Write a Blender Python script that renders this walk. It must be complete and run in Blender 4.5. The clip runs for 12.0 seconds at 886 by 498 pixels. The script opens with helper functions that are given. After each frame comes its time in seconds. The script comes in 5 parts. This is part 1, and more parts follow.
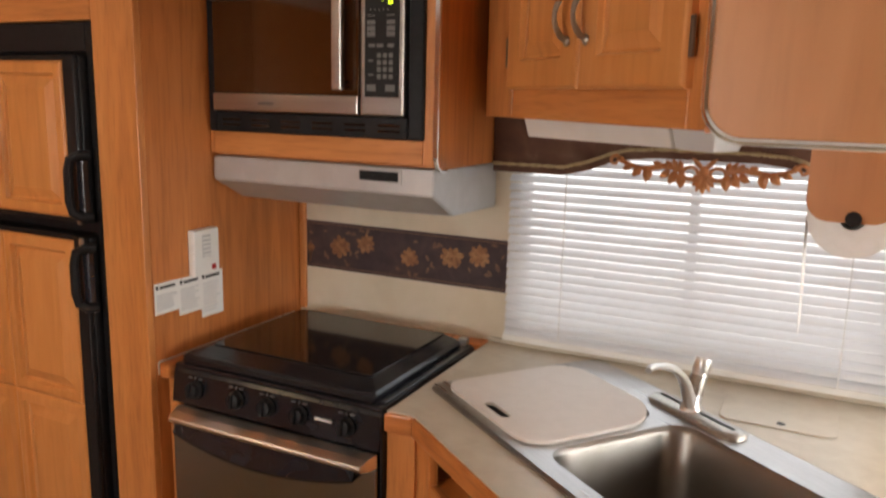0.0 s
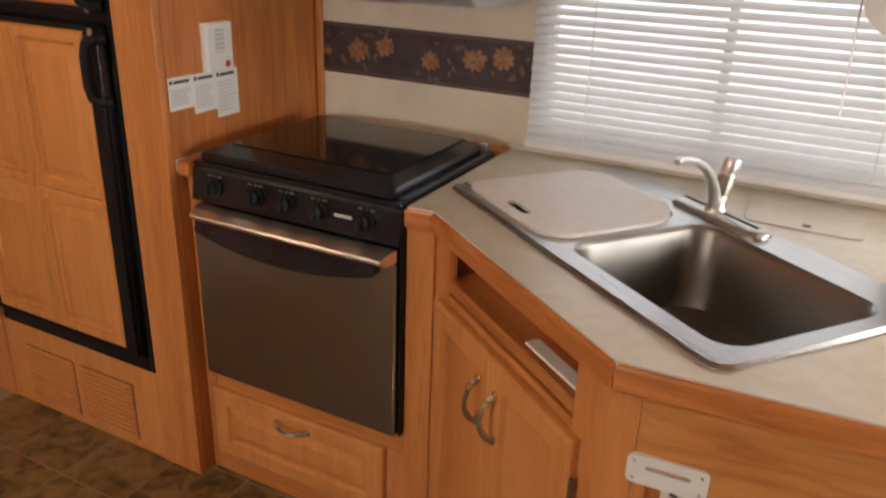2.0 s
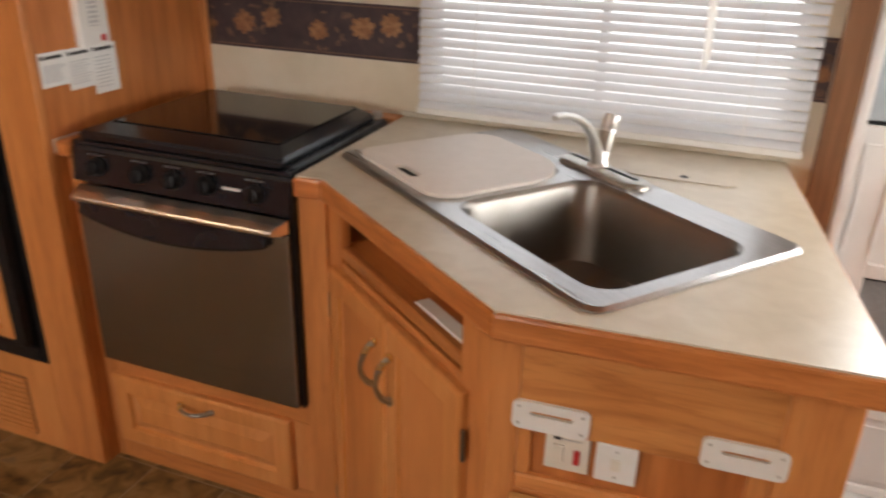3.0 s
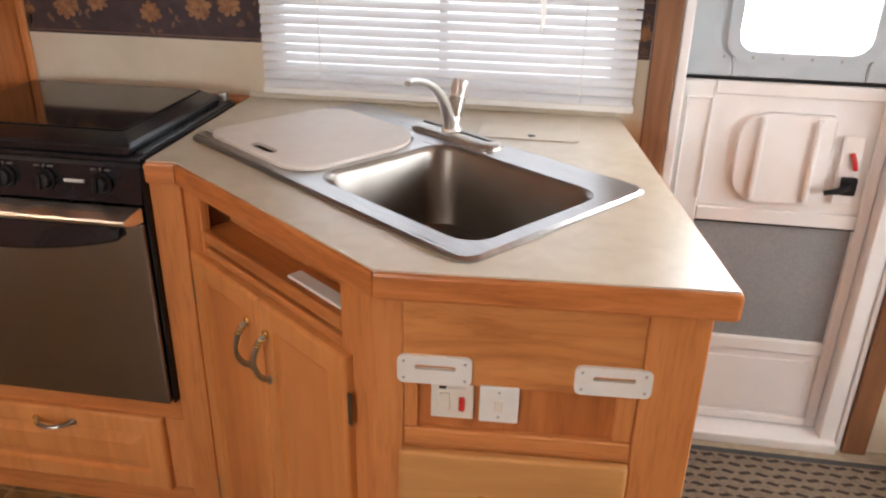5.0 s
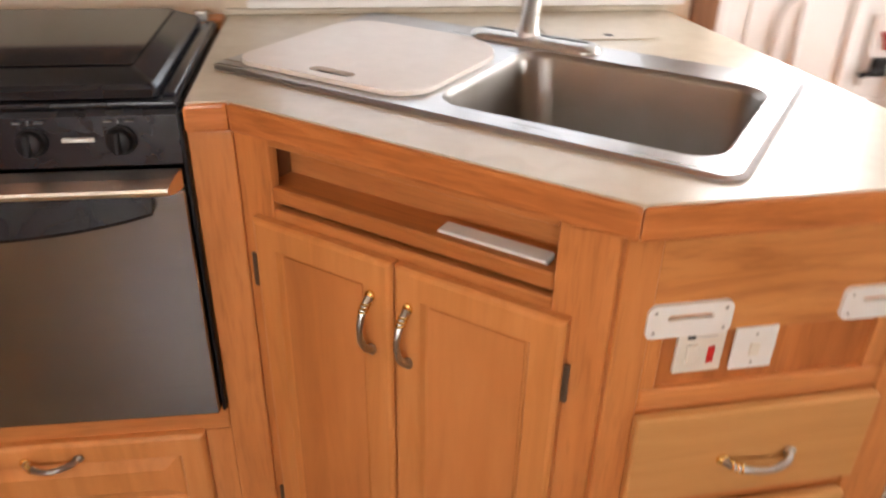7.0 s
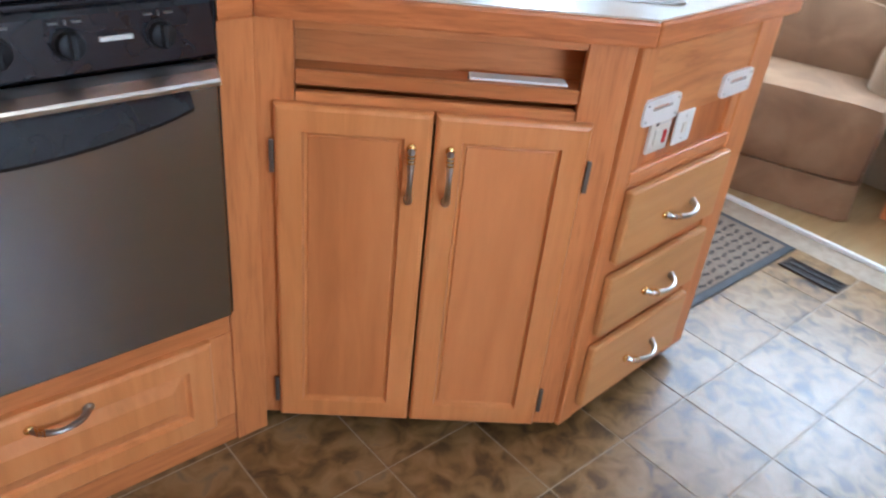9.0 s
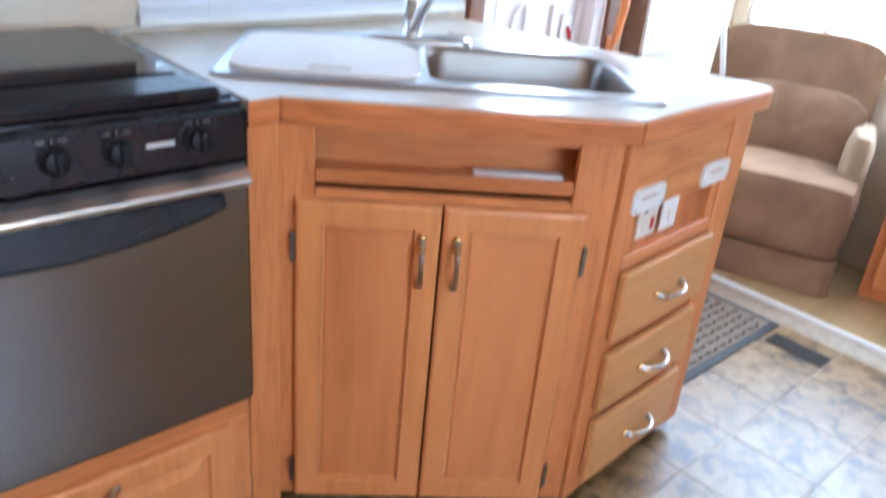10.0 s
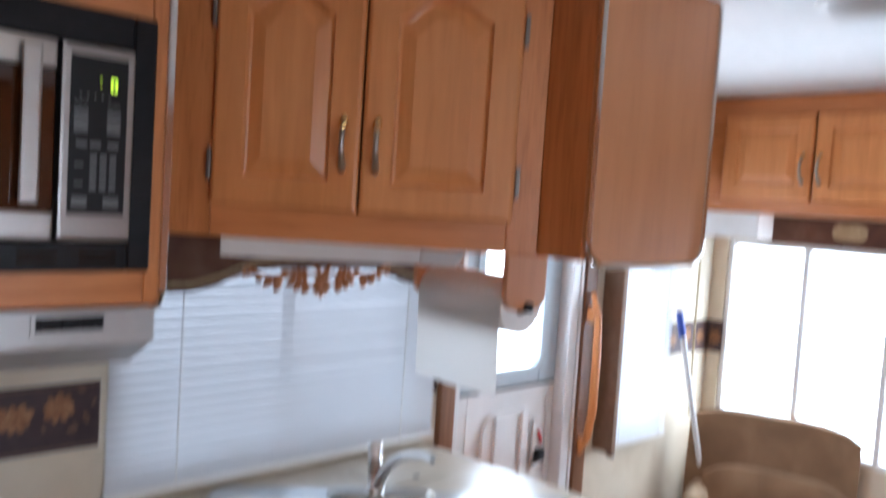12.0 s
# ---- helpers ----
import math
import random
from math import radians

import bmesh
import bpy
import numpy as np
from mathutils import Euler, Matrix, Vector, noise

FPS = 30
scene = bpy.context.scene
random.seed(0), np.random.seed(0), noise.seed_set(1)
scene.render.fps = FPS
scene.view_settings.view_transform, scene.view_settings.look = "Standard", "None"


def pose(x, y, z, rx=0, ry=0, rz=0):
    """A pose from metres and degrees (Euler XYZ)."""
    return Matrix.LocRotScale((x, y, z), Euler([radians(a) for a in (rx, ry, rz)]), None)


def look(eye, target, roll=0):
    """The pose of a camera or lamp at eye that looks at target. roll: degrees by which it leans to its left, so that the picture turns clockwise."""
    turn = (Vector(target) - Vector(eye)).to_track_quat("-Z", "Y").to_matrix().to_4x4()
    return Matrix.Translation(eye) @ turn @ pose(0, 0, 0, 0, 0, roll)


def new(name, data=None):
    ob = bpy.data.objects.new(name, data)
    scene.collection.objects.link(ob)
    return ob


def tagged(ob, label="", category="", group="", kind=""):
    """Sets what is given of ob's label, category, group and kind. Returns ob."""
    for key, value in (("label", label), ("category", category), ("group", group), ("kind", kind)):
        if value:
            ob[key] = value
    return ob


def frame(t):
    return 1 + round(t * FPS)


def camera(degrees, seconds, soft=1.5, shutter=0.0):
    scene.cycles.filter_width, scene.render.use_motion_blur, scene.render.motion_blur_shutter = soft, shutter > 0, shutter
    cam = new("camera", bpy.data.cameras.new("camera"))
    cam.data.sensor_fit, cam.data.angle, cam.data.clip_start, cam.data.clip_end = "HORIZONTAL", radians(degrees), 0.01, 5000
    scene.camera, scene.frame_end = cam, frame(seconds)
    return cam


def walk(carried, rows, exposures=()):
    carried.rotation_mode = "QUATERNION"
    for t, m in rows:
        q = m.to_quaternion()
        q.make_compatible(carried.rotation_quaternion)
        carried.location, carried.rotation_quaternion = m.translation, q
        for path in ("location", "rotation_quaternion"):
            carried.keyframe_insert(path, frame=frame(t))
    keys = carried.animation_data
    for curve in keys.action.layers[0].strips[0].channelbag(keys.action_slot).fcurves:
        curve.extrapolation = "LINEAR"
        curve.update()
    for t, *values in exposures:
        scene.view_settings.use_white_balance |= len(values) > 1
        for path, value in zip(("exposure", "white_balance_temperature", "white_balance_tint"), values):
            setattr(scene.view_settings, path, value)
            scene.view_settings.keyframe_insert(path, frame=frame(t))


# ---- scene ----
cam = camera(59.5, 12.0, soft=2.1, shutter=0.9)
PATH = [
    (0, (1.103, 0.677, 1.523), (0.244, 2.442, 1.141), 1.4),
    (0.5, (1.1, 0.681, 1.497), (0.252, 2.434, 1.041), 2.0),
    (1, (1.092, 0.686, 1.476), (0.246, 2.401, 0.889), 2.3),
    (1.5, (1.086, 0.687, 1.446), (0.231, 2.355, 0.749), 2.1),
    (2, (1.093, 0.684, 1.422), (0.258, 2.33, 0.651), 2.1),
    (2.5, (1.113, 0.682, 1.411), (0.334, 2.338, 0.606), 1.7),
    (3, (1.159, 0.695, 1.398), (0.512, 2.404, 0.585), 1.5),
    (3.5, (1.179, 0.708, 1.39), (0.635, 2.453, 0.579), 1.3),
    (3.7, (1.186, 0.713, 1.389), (0.677, 2.472, 0.586), 1.0),
    (5.3, (1.097, 0.641, 1.368), (0.862, 2.441, 0.528), 1.8),
    (5.5, (1.059, 0.646, 1.366), (0.835, 2.445, 0.522), 2.1),
    (6, (0.901, 0.755, 1.348), (0.757, 2.537, 0.452), -0.4),
    (6.5, (0.738, 0.843, 1.31), (0.718, 2.57, 0.303), 0.9),
    (7, (0.58, 0.877, 1.26), (0.815, 2.602, 0.274), 1.2),
    (7.5, (0.383, 0.857, 1.241), (0.932, 2.478, 0.205), 3.0),
    (7.7, (0.316, 0.865, 1.222), (0.928, 2.427, 0.133), 4.5),
    (9.3, (-0.227, 0.92, 1.186), (0.983, 2.131, 0.151), 5.9),
    (9.5, (-0.256, 0.9, 1.187), (0.946, 2.138, 0.176), 5.0),
    (10, (-0.236, 0.881, 1.234), (1.014, 2.184, 0.375), 5.4),
    (10.5, (-0.219, 0.872, 1.258), (1.037, 2.228, 0.495), 5.8),
    (11, (-0.196, 0.873, 1.336), (1.062, 2.287, 0.69), 5.5),
    (11.5, (-0.173, 0.894, 1.473), (1.139, 2.352, 1.079), 3.2),
    (12, (-0.161, 0.887, 1.575), (1.181, 2.364, 1.456), 3.7),
]
EXPOSURES = [(0, 0.48, 7200, 12), (0.5, 0.36, 7200, 12), (1, 0.14, 7200, 12), (1.5, 0.25, 7200, 12), (2, 0.36, 7200, 12), (3, 0.42, 7150, 12), (5.5, 0.76, 6700, 12), (7, 1.02, 6900, 13), (7.5, 0.92, 6900, 13), (9.3, 1.2, 4750, 2), (10, 1.3, 4800, 3), (10.5, 1.2, 4850, 5), (11.2, 0.88, 5150, 6), (12, 0.2, 5400, 8)]
walk(cam, [(t, look(eye, target, roll)) for t, eye, target, roll in PATH], EXPOSURES)

# ---- world and light ----
WALL, CEIL, FAR, WEST, SOUTH = 2.52, 2.03, 2.85, -1.75, -0.95
TOP = 0.893
world = bpy.data.worlds.new("sky")
scene.world = world
world.use_nodes = True
sky = world.node_tree.nodes.new("ShaderNodeTexSky")
sky.sky_type, sky.sun_disc, sky.sun_elevation, sky.sun_rotation = "NISHITA", False, radians(48), radians(120)
world.node_tree.links.new(sky.outputs[0], world.node_tree.nodes["Background"].inputs[0])
world.node_tree.nodes["Background"].inputs[1].default_value = 0.13


def lamp(name, kind, m, energy, color=(1, 1, 1), size=(1, 1)):
    data = bpy.data.lights.new(name, kind)
    data.energy, data.color = energy, color
    if kind == "AREA":
        data.shape, data.size, data.size_y = "RECTANGLE", size[0], size[1]
    ob = new(name, data)
    ob.matrix_world = m
    return ob


sun = lamp("sun", "SUN", look((6, -8, 9), (0, 0, 0)), 1.2, (1, 0.96, 0.9))
sun.data.angle = radians(12)
DAY = (0.93, 0.97, 1.0)
lamp("kitchen_window_light", "AREA", look((0.845, WALL + 0.07, 1.35), (0.845, 0, 1.35)), 2.9, DAY, (0.84, 0.79))
lamp("east_window_light", "AREA", look((FAR + 0.07, 1.85, 1.11), (0, 1.85, 1.11)), 17, DAY, (1.22, 0.8))
lamp("side_window_light", "AREA", look((2.315, WALL + 0.07, 1.26), (2.315, 0, 1.26)), 4.5, DAY, (0.36, 1.0))
lamp("door_window_light", "AREA", look((1.67, WALL + 0.07, 1.33), (1.67, 0, 1.33)), 6, DAY, (0.33, 0.58))
# Fill light in an invented south window, added to light the kitchen fronts
lamp("unseen_window_fill", "AREA", look((-0.05, SOUTH - 0.07, 1.3), (-0.05, 2, 1.3)), 14, DAY, (1.2, 0.6))

# ---- materials ----


def material(name, color, rough=0.5, metal=0.0, spec=0.5):
    m = bpy.data.materials.new(name)
    m.use_nodes = True
    b = m.node_tree.nodes["Principled BSDF"]
    b.inputs["Base Color"].default_value = (*color, 1)
    b.inputs["Roughness"].default_value, b.inputs["Metallic"].default_value = rough, metal
    b.inputs["Specular IOR Level"].default_value = spec
    return m


def grain(m, colors, stretch, size, bump=0.1, blotch=0.25, seed=True, detail=6, rough=None, fleck=0.0):
    """Two scales of colour variation, fine grain stretched along an axis and broad blotches, and a fine relief."""
    nt = m.node_tree
    b = nt.nodes["Principled BSDF"]
    tc, mp = nt.nodes.new("ShaderNodeTexCoord"), nt.nodes.new("ShaderNodeMapping")
    nt.links.new(tc.outputs["Object"], mp.inputs["Vector"])
    mp.inputs["Scale"].default_value = stretch
    if seed:
        info, mul = nt.nodes.new("ShaderNodeObjectInfo"), nt.nodes.new("ShaderNodeVectorMath")
        mul.operation = "SCALE"
        mul.inputs[0].default_value = (7.1, 3.7, 5.3)
        nt.links.new(info.outputs["Random"], mul.inputs["Scale"])
        nt.links.new(mul.outputs[0], mp.inputs["Location"])
    fine, broad = nt.nodes.new("ShaderNodeTexNoise"), nt.nodes.new("ShaderNodeTexNoise")
    fine.inputs["Scale"].default_value, fine.inputs["Detail"].default_value = size, detail
    fine.inputs["Distortion"].default_value = 0.6
    broad.inputs["Scale"].default_value, broad.inputs["Detail"].default_value = size * 0.16, 3
    for n in (fine, broad):
        nt.links.new(mp.outputs[0], n.inputs["Vector"])
    mix = nt.nodes.new("ShaderNodeMix")
    mix.inputs["Factor"].default_value = blotch
    nt.links.new(fine.outputs[0], mix.inputs["A"])
    nt.links.new(broad.outputs[0], mix.inputs["B"])
    ramp = nt.nodes.new("ShaderNodeValToRGB")
    els = ramp.color_ramp.elements
    while len(els) < len(colors):
        els.new(0.5)
    for k, c in enumerate(colors):
        els[k].position = 0.3 + 0.4 * k / (len(colors) - 1)
        els[k].color = (*c, 1)
    nt.links.new(mix.outputs[0], ramp.inputs[0])
    colour = ramp.outputs[0]
    if fleck:
        spots, cut, tint = nt.nodes.new("ShaderNodeTexNoise"), nt.nodes.new("ShaderNodeMapRange"), nt.nodes.new("ShaderNodeMix")
        spots.inputs["Scale"].default_value, spots.inputs["Detail"].default_value = size * 3.2, 4
        nt.links.new(mp.outputs[0], spots.inputs["Vector"])
        cut.inputs["From Min"].default_value, cut.inputs["From Max"].default_value = 0.5, 0.74
        cut.inputs["To Min"].default_value, cut.inputs["To Max"].default_value = 0.0, fleck
        nt.links.new(spots.outputs[0], cut.inputs["Value"])
        tint.data_type, tint.blend_type = "RGBA", "MULTIPLY"
        nt.links.new(cut.outputs[0], tint.inputs[0])
        nt.links.new(colour, tint.inputs[6])
        tint.inputs[7].default_value = (0.42, 0.3, 0.2, 1)
        colour = tint.outputs[2]
    nt.links.new(colour, b.inputs["Base Color"])
    if bump:
        bp = nt.nodes.new("ShaderNodeBump")
        bp.inputs["Strength"].default_value, bp.inputs["Distance"].default_value = bump, 0.002
        nt.links.new(fine.outputs[0], bp.inputs["Height"])
        nt.links.new(bp.outputs[0], b.inputs["Normal"])
    if rough:
        rr = nt.nodes.new("ShaderNodeMapRange")
        rr.inputs["To Min"].default_value, rr.inputs["To Max"].default_value = rough
        nt.links.new(broad.outputs[0], rr.inputs["Value"])
        nt.links.new(rr.outputs[0], b.inputs["Roughness"])
    return m


HONEY = [(0.436, 0.154, 0.042), (0.582, 0.221, 0.066), (0.669, 0.277, 0.092)]
AMBER = [(0.33, 0.1, 0.025), (0.533, 0.182, 0.05), (0.65, 0.245, 0.078)]
PALE = [(0.514, 0.2, 0.056), (0.621, 0.253, 0.076), (0.689, 0.302, 0.103)]
PEACH = [(0.485, 0.198, 0.073), (0.553, 0.243, 0.099), (0.611, 0.286, 0.129)]
wood_v = grain(material("maple_upright", (0.5, 0.22, 0.07), 0.36), HONEY, (9, 9, 0.9), 5, 0.08, 0.45, rough=(0.28, 0.45), fleck=0.3)
wood_h = grain(material("maple_level", (0.5, 0.22, 0.07), 0.36), HONEY, (0.9, 9, 9), 5, 0.08, 0.45, rough=(0.28, 0.45), fleck=0.3)
field_wood = grain(material("maple_ply_field", (0.5, 0.2, 0.06), 0.38), HONEY, (7, 7, 0.9), 4, 0.04, 0.6, rough=(0.3, 0.44), fleck=0.06)
door_wood = grain(material("maple_door", (0.5, 0.22, 0.07), 0.32), PALE, (8, 8, 0.8), 5, 0.06, 0.45, rough=(0.25, 0.4), fleck=0.08)
panel_wood = grain(material("maple_panel", (0.5, 0.22, 0.07), 0.38), AMBER, (7, 7, 0.6), 4, 0.06, 0.5, rough=(0.3, 0.46), fleck=0.4)
drawer_wood = grain(material("golden_maple_drawer", (0.5, 0.24, 0.07), 0.32), [(0.504, 0.241, 0.078), (0.572, 0.285, 0.098), (0.621, 0.324, 0.124)], (0.8, 8, 8), 5, 0.05, 0.45, rough=(0.25, 0.4), fleck=0.1)
end_wood = grain(material("pale_maple_laminate", (0.5, 0.22, 0.07), 0.4), PEACH, (4, 4, 0.5), 4, 0.03, 0.6, rough=(0.32, 0.46), fleck=0.14)
edge_wood = grain(material("maple_edge", (0.5, 0.2, 0.06), 0.3), AMBER, (1.2, 1.2, 9), 7, 0.1, 0.4, rough=(0.24, 0.38), fleck=0.3)
trim_wood = grain(material("brown_trim_wood", (0.2, 0.09, 0.04), 0.45), [(0.13, 0.055, 0.025), (0.2, 0.09, 0.04), (0.26, 0.125, 0.06)], (10, 10, 0.7), 5, 0.15, 0.4)
# Maple darkened: shade of recesses, gaps and toe kicks put into the colour
shade_in = grain(material("shade_darkened_maple", (0.12, 0.05, 0.02), 0.6), [(0.16, 0.065, 0.025), (0.24, 0.1, 0.04)], (1, 8, 8), 4, 0.1)
bore_dark = material("dark_bore", (0.012, 0.009, 0.007), 0.8)
carved_wood = grain(material("carved_wood", (0.5, 0.21, 0.07), 0.4), [(0.38, 0.13, 0.04), (0.55, 0.23, 0.08)], (6, 6, 6), 8, 0.2)
steel = grain(material("brushed_steel", (0.62, 0.61, 0.6), 0.3, 1.0), [(0.5, 0.49, 0.48), (0.66, 0.65, 0.64)], (0.6, 30, 30), 6, 0.03, 0.3, rough=(0.24, 0.36))
# Bowl steel darker and browner than the deck: reflected surroundings put into the colour
bowl_steel = grain(material("shaded_sink_steel", (0.6, 0.59, 0.58), 0.3, 1.0), [(0.25, 0.228, 0.205), (0.33, 0.305, 0.28)], (2, 2, 2), 4, 0.0, 0.3, rough=(0.26, 0.38))
oven_steel = grain(material("oven_door_steel", (0.4, 0.4, 0.41), 0.24, 1.0), [(0.32, 0.325, 0.34), (0.36, 0.365, 0.38)], (0.3, 40, 40), 5, 0.0, 0.1)
handle_steel = grain(material("bright_handle_steel", (0.8, 0.8, 0.79), 0.3, 1.0), [(0.8, 0.8, 0.79), (0.86, 0.86, 0.85)], (0.3, 40, 40), 5, 0.0, 0.1)
deck_steel = grain(material("sink_deck_steel", (0.46, 0.45, 0.44), 0.3, 1.0), [(0.4, 0.39, 0.38), (0.5, 0.49, 0.48)], (3, 60, 60), 6, 0.0, 0.3, rough=(0.24, 0.34))
mw_steel = grain(material("microwave_steel", (0.34, 0.33, 0.32), 0.3, 1.0), [(0.33, 0.31, 0.29), (0.43, 0.41, 0.39)], (0.5, 90, 90), 5, 0.0, 0.3, rough=(0.26, 0.34))
keypad_mat = material("keypad_film", (0.012, 0.012, 0.013), 0.35, 0.0, 0.25)
apron_wood = grain(material("figured_maple", (0.5, 0.2, 0.05), 0.36), [(0.388, 0.136, 0.036), (0.563, 0.226, 0.068), (0.621, 0.268, 0.089), (0.66, 0.294, 0.099)], (0.8, 5, 6), 3.2, 0.05, 0.3, rough=(0.28, 0.42), fleck=0.35)
for node in apron_wood.node_tree.nodes:
    if node.bl_idname == "ShaderNodeTexNoise":
        node.inputs["Distortion"].default_value = 1.6
chrome = material("chrome", (0.8, 0.79, 0.77), 0.12, 1.0)
nickel = grain(material("satin_nickel", (0.6, 0.58, 0.54), 0.28, 1.0), [(0.36, 0.34, 0.31), (0.5, 0.48, 0.44)], (20, 20, 20), 8, 0.0)
nickel.node_tree.nodes["Principled BSDF"].inputs["Roughness"].default_value = 0.34
# Gold colour that paints a warm reflection on one end of the nickel pulls
glint_gold = material("gold_glint_metal", (0.85, 0.6, 0.22), 0.2, 1.0)
hinge_metal = material("dark_hinge_metal", (0.22, 0.2, 0.18), 0.4, 0.9)
black = grain(material("black_enamel", (0.01, 0.011, 0.014), 0.2, 0.0, 0.5), [(0.009, 0.01, 0.013), (0.016, 0.017, 0.022)], (1, 1, 1), 14, 0.02)
black_matt = grain(material("black_plastic", (0.012, 0.012, 0.013), 0.45, 0.0, 0.2), [(0.008, 0.008, 0.009), (0.014, 0.014, 0.016)], (1, 1, 1), 60, 0.06)
glass_black = material("smoked_glass_top", (0.012, 0.01, 0.009), 0.07)
# Amber base colour carries the warm wood reflected in the microwave door
mw_glass = material("amber_reflection_glass", (0.045, 0.013, 0.003), 0.05, 0.0, 0.9)
white_plastic = grain(material("white_plastic", (0.78, 0.77, 0.73), 0.4), [(0.74, 0.73, 0.69), (0.8, 0.79, 0.76)], (1, 1, 1), 18, 0.02)
ivory = grain(material("ivory_plastic", (0.74, 0.7, 0.6), 0.42), [(0.7, 0.66, 0.56), (0.76, 0.72, 0.63)], (1, 1, 1), 18, 0.02)
hood_paint = grain(material("silver_hood_paint", (0.5, 0.5, 0.5), 0.35, 0.35), [(0.46, 0.455, 0.45), (0.53, 0.525, 0.52)], (1, 1, 1), 20, 0.03, rough=(0.3, 0.42))
counter_mat = grain(material("cream_laminate", (0.66, 0.57, 0.43), 0.3), [(0.51, 0.44, 0.34), (0.565, 0.495, 0.39), (0.61, 0.545, 0.44)], (1, 1, 1), 22, 0.02, 0.3, rough=(0.24, 0.36))
board_mat = grain(material("white_cutting_board", (0.74, 0.68, 0.62), 0.45), [(0.71, 0.65, 0.59), (0.77, 0.71, 0.65)], (1, 1, 1), 30, 0.05)
paper_wall = grain(material("cream_wallpaper", (0.66, 0.58, 0.44), 0.7), [(0.58, 0.5, 0.37), (0.65, 0.57, 0.44), (0.69, 0.62, 0.5)], (1, 1, 1), 9, 0.06, 0.4)
border_mat = grain(material("dark_plum_border", (0.05, 0.028, 0.03), 0.6), [(0.028, 0.014, 0.016), (0.05, 0.026, 0.028), (0.085, 0.045, 0.04)], (1, 1, 1), 26, 0.05, 0.5)
petal_mat = grain(material("ochre_petals", (0.38, 0.2, 0.09), 0.6), [(0.14, 0.055, 0.022), (0.27, 0.12, 0.045), (0.4, 0.21, 0.09)], (1, 1, 1), 60, 0.08)
leaf_mat = grain(material("faded_leaf_print", (0.16, 0.09, 0.05), 0.6), [(0.1, 0.05, 0.035), (0.2, 0.11, 0.06)], (1, 1, 1), 60, 0.05)
fabric_brown = grain(material("brown_valance_fabric", (0.08, 0.045, 0.03), 0.8), [(0.06, 0.022, 0.012), (0.11, 0.045, 0.024), (0.2, 0.12, 0.075)], (1, 1, 1), 16, 0.25, 0.5)
braid_mat = grain(material("gold_braid", (0.42, 0.33, 0.18), 0.65), [(0.3, 0.22, 0.1), (0.52, 0.42, 0.25)], (1, 1, 1), 120, 0.4)
chair_fabric = grain(material("tan_suede", (0.34, 0.22, 0.13), 0.85), [(0.125, 0.067, 0.031), (0.212, 0.122, 0.06), (0.305, 0.185, 0.097)], (1, 1, 1), 7, 0.25, 0.5)
arm_fabric = grain(material("pale_tan_suede", (0.45, 0.35, 0.24), 0.85), [(0.27, 0.19, 0.115), (0.37, 0.27, 0.17)], (1, 1, 1), 9, 0.2, 0.5)
door_white = grain(material("white_door_skin", (0.76, 0.75, 0.73), 0.42), [(0.72, 0.71, 0.69), (0.79, 0.78, 0.77)], (1, 1, 1), 10, 0.04)
screen_grey = grain(material("grey_screen", (0.26, 0.27, 0.28), 0.7), [(0.22, 0.23, 0.24), (0.29, 0.3, 0.31)], (1, 1, 1), 160, 0.3)
door_blue = grain(material("blue_grey_door_panel", (0.42, 0.48, 0.52), 0.5), [(0.38, 0.44, 0.48), (0.45, 0.51, 0.55)], (1, 1, 1), 12, 0.03)
white_metal = grain(material("white_metal", (0.74, 0.74, 0.73), 0.35), [(0.7, 0.7, 0.69), (0.77, 0.77, 0.76)], (1, 1, 1), 8, 0.02)
ceiling_mat = grain(material("white_ceiling_panel", (0.76, 0.76, 0.75), 0.75), [(0.72, 0.72, 0.71), (0.79, 0.79, 0.78)], (1, 1, 1), 30, 0.15)
tile_mat = grain(material("slate_vinyl", (0.2, 0.14, 0.08), 0.32, 0.0, 0.55), [(0.022, 0.014, 0.008), (0.095, 0.055, 0.02), (0.2, 0.118, 0.04), (0.27, 0.175, 0.075), (0.15, 0.115, 0.075)], (1, 1, 1), 19, 0.05, 0.3, detail=7, rough=(0.26, 0.4))
for node in tile_mat.node_tree.nodes:
    if node.bl_idname == "ShaderNodeTexNoise":
        node.inputs["Distortion"].default_value = 0.7
grout_mat = grain(material("pale_grout", (0.38, 0.33, 0.25), 0.6), [(0.27, 0.215, 0.15), (0.4, 0.33, 0.24)], (1, 1, 1), 30, 0.1)
slide_floor_mat = grain(material("tan_slide_floor", (0.42, 0.3, 0.15), 0.4), [(0.26, 0.165, 0.065), (0.35, 0.235, 0.1), (0.41, 0.29, 0.14)], (1, 6, 6), 6, 0.05, 0.5)
mat_fibre = grain(material("doormat_fibre", (0.1, 0.075, 0.055), 0.95), [(0.13, 0.095, 0.066), (0.22, 0.168, 0.12)], (1, 1, 1), 90, 0.5)
mat_tuft = grain(material("doormat_dark_tuft", (0.26, 0.2, 0.15), 0.95), [(0.02, 0.014, 0.01), (0.05, 0.036, 0.027)], (1, 1, 1), 90, 0.5)
mat_edge = grain(material("doormat_rubber_edge", (0.03, 0.032, 0.035), 0.7), [(0.025, 0.026, 0.028), (0.05, 0.052, 0.055)], (1, 1, 1), 40, 0.2)
vent_mat = grain(material("brown_register", (0.06, 0.04, 0.028), 0.6, 0.0, 0.3), [(0.025, 0.018, 0.013), (0.05, 0.035, 0.026)], (1, 1, 1), 30, 0.05)
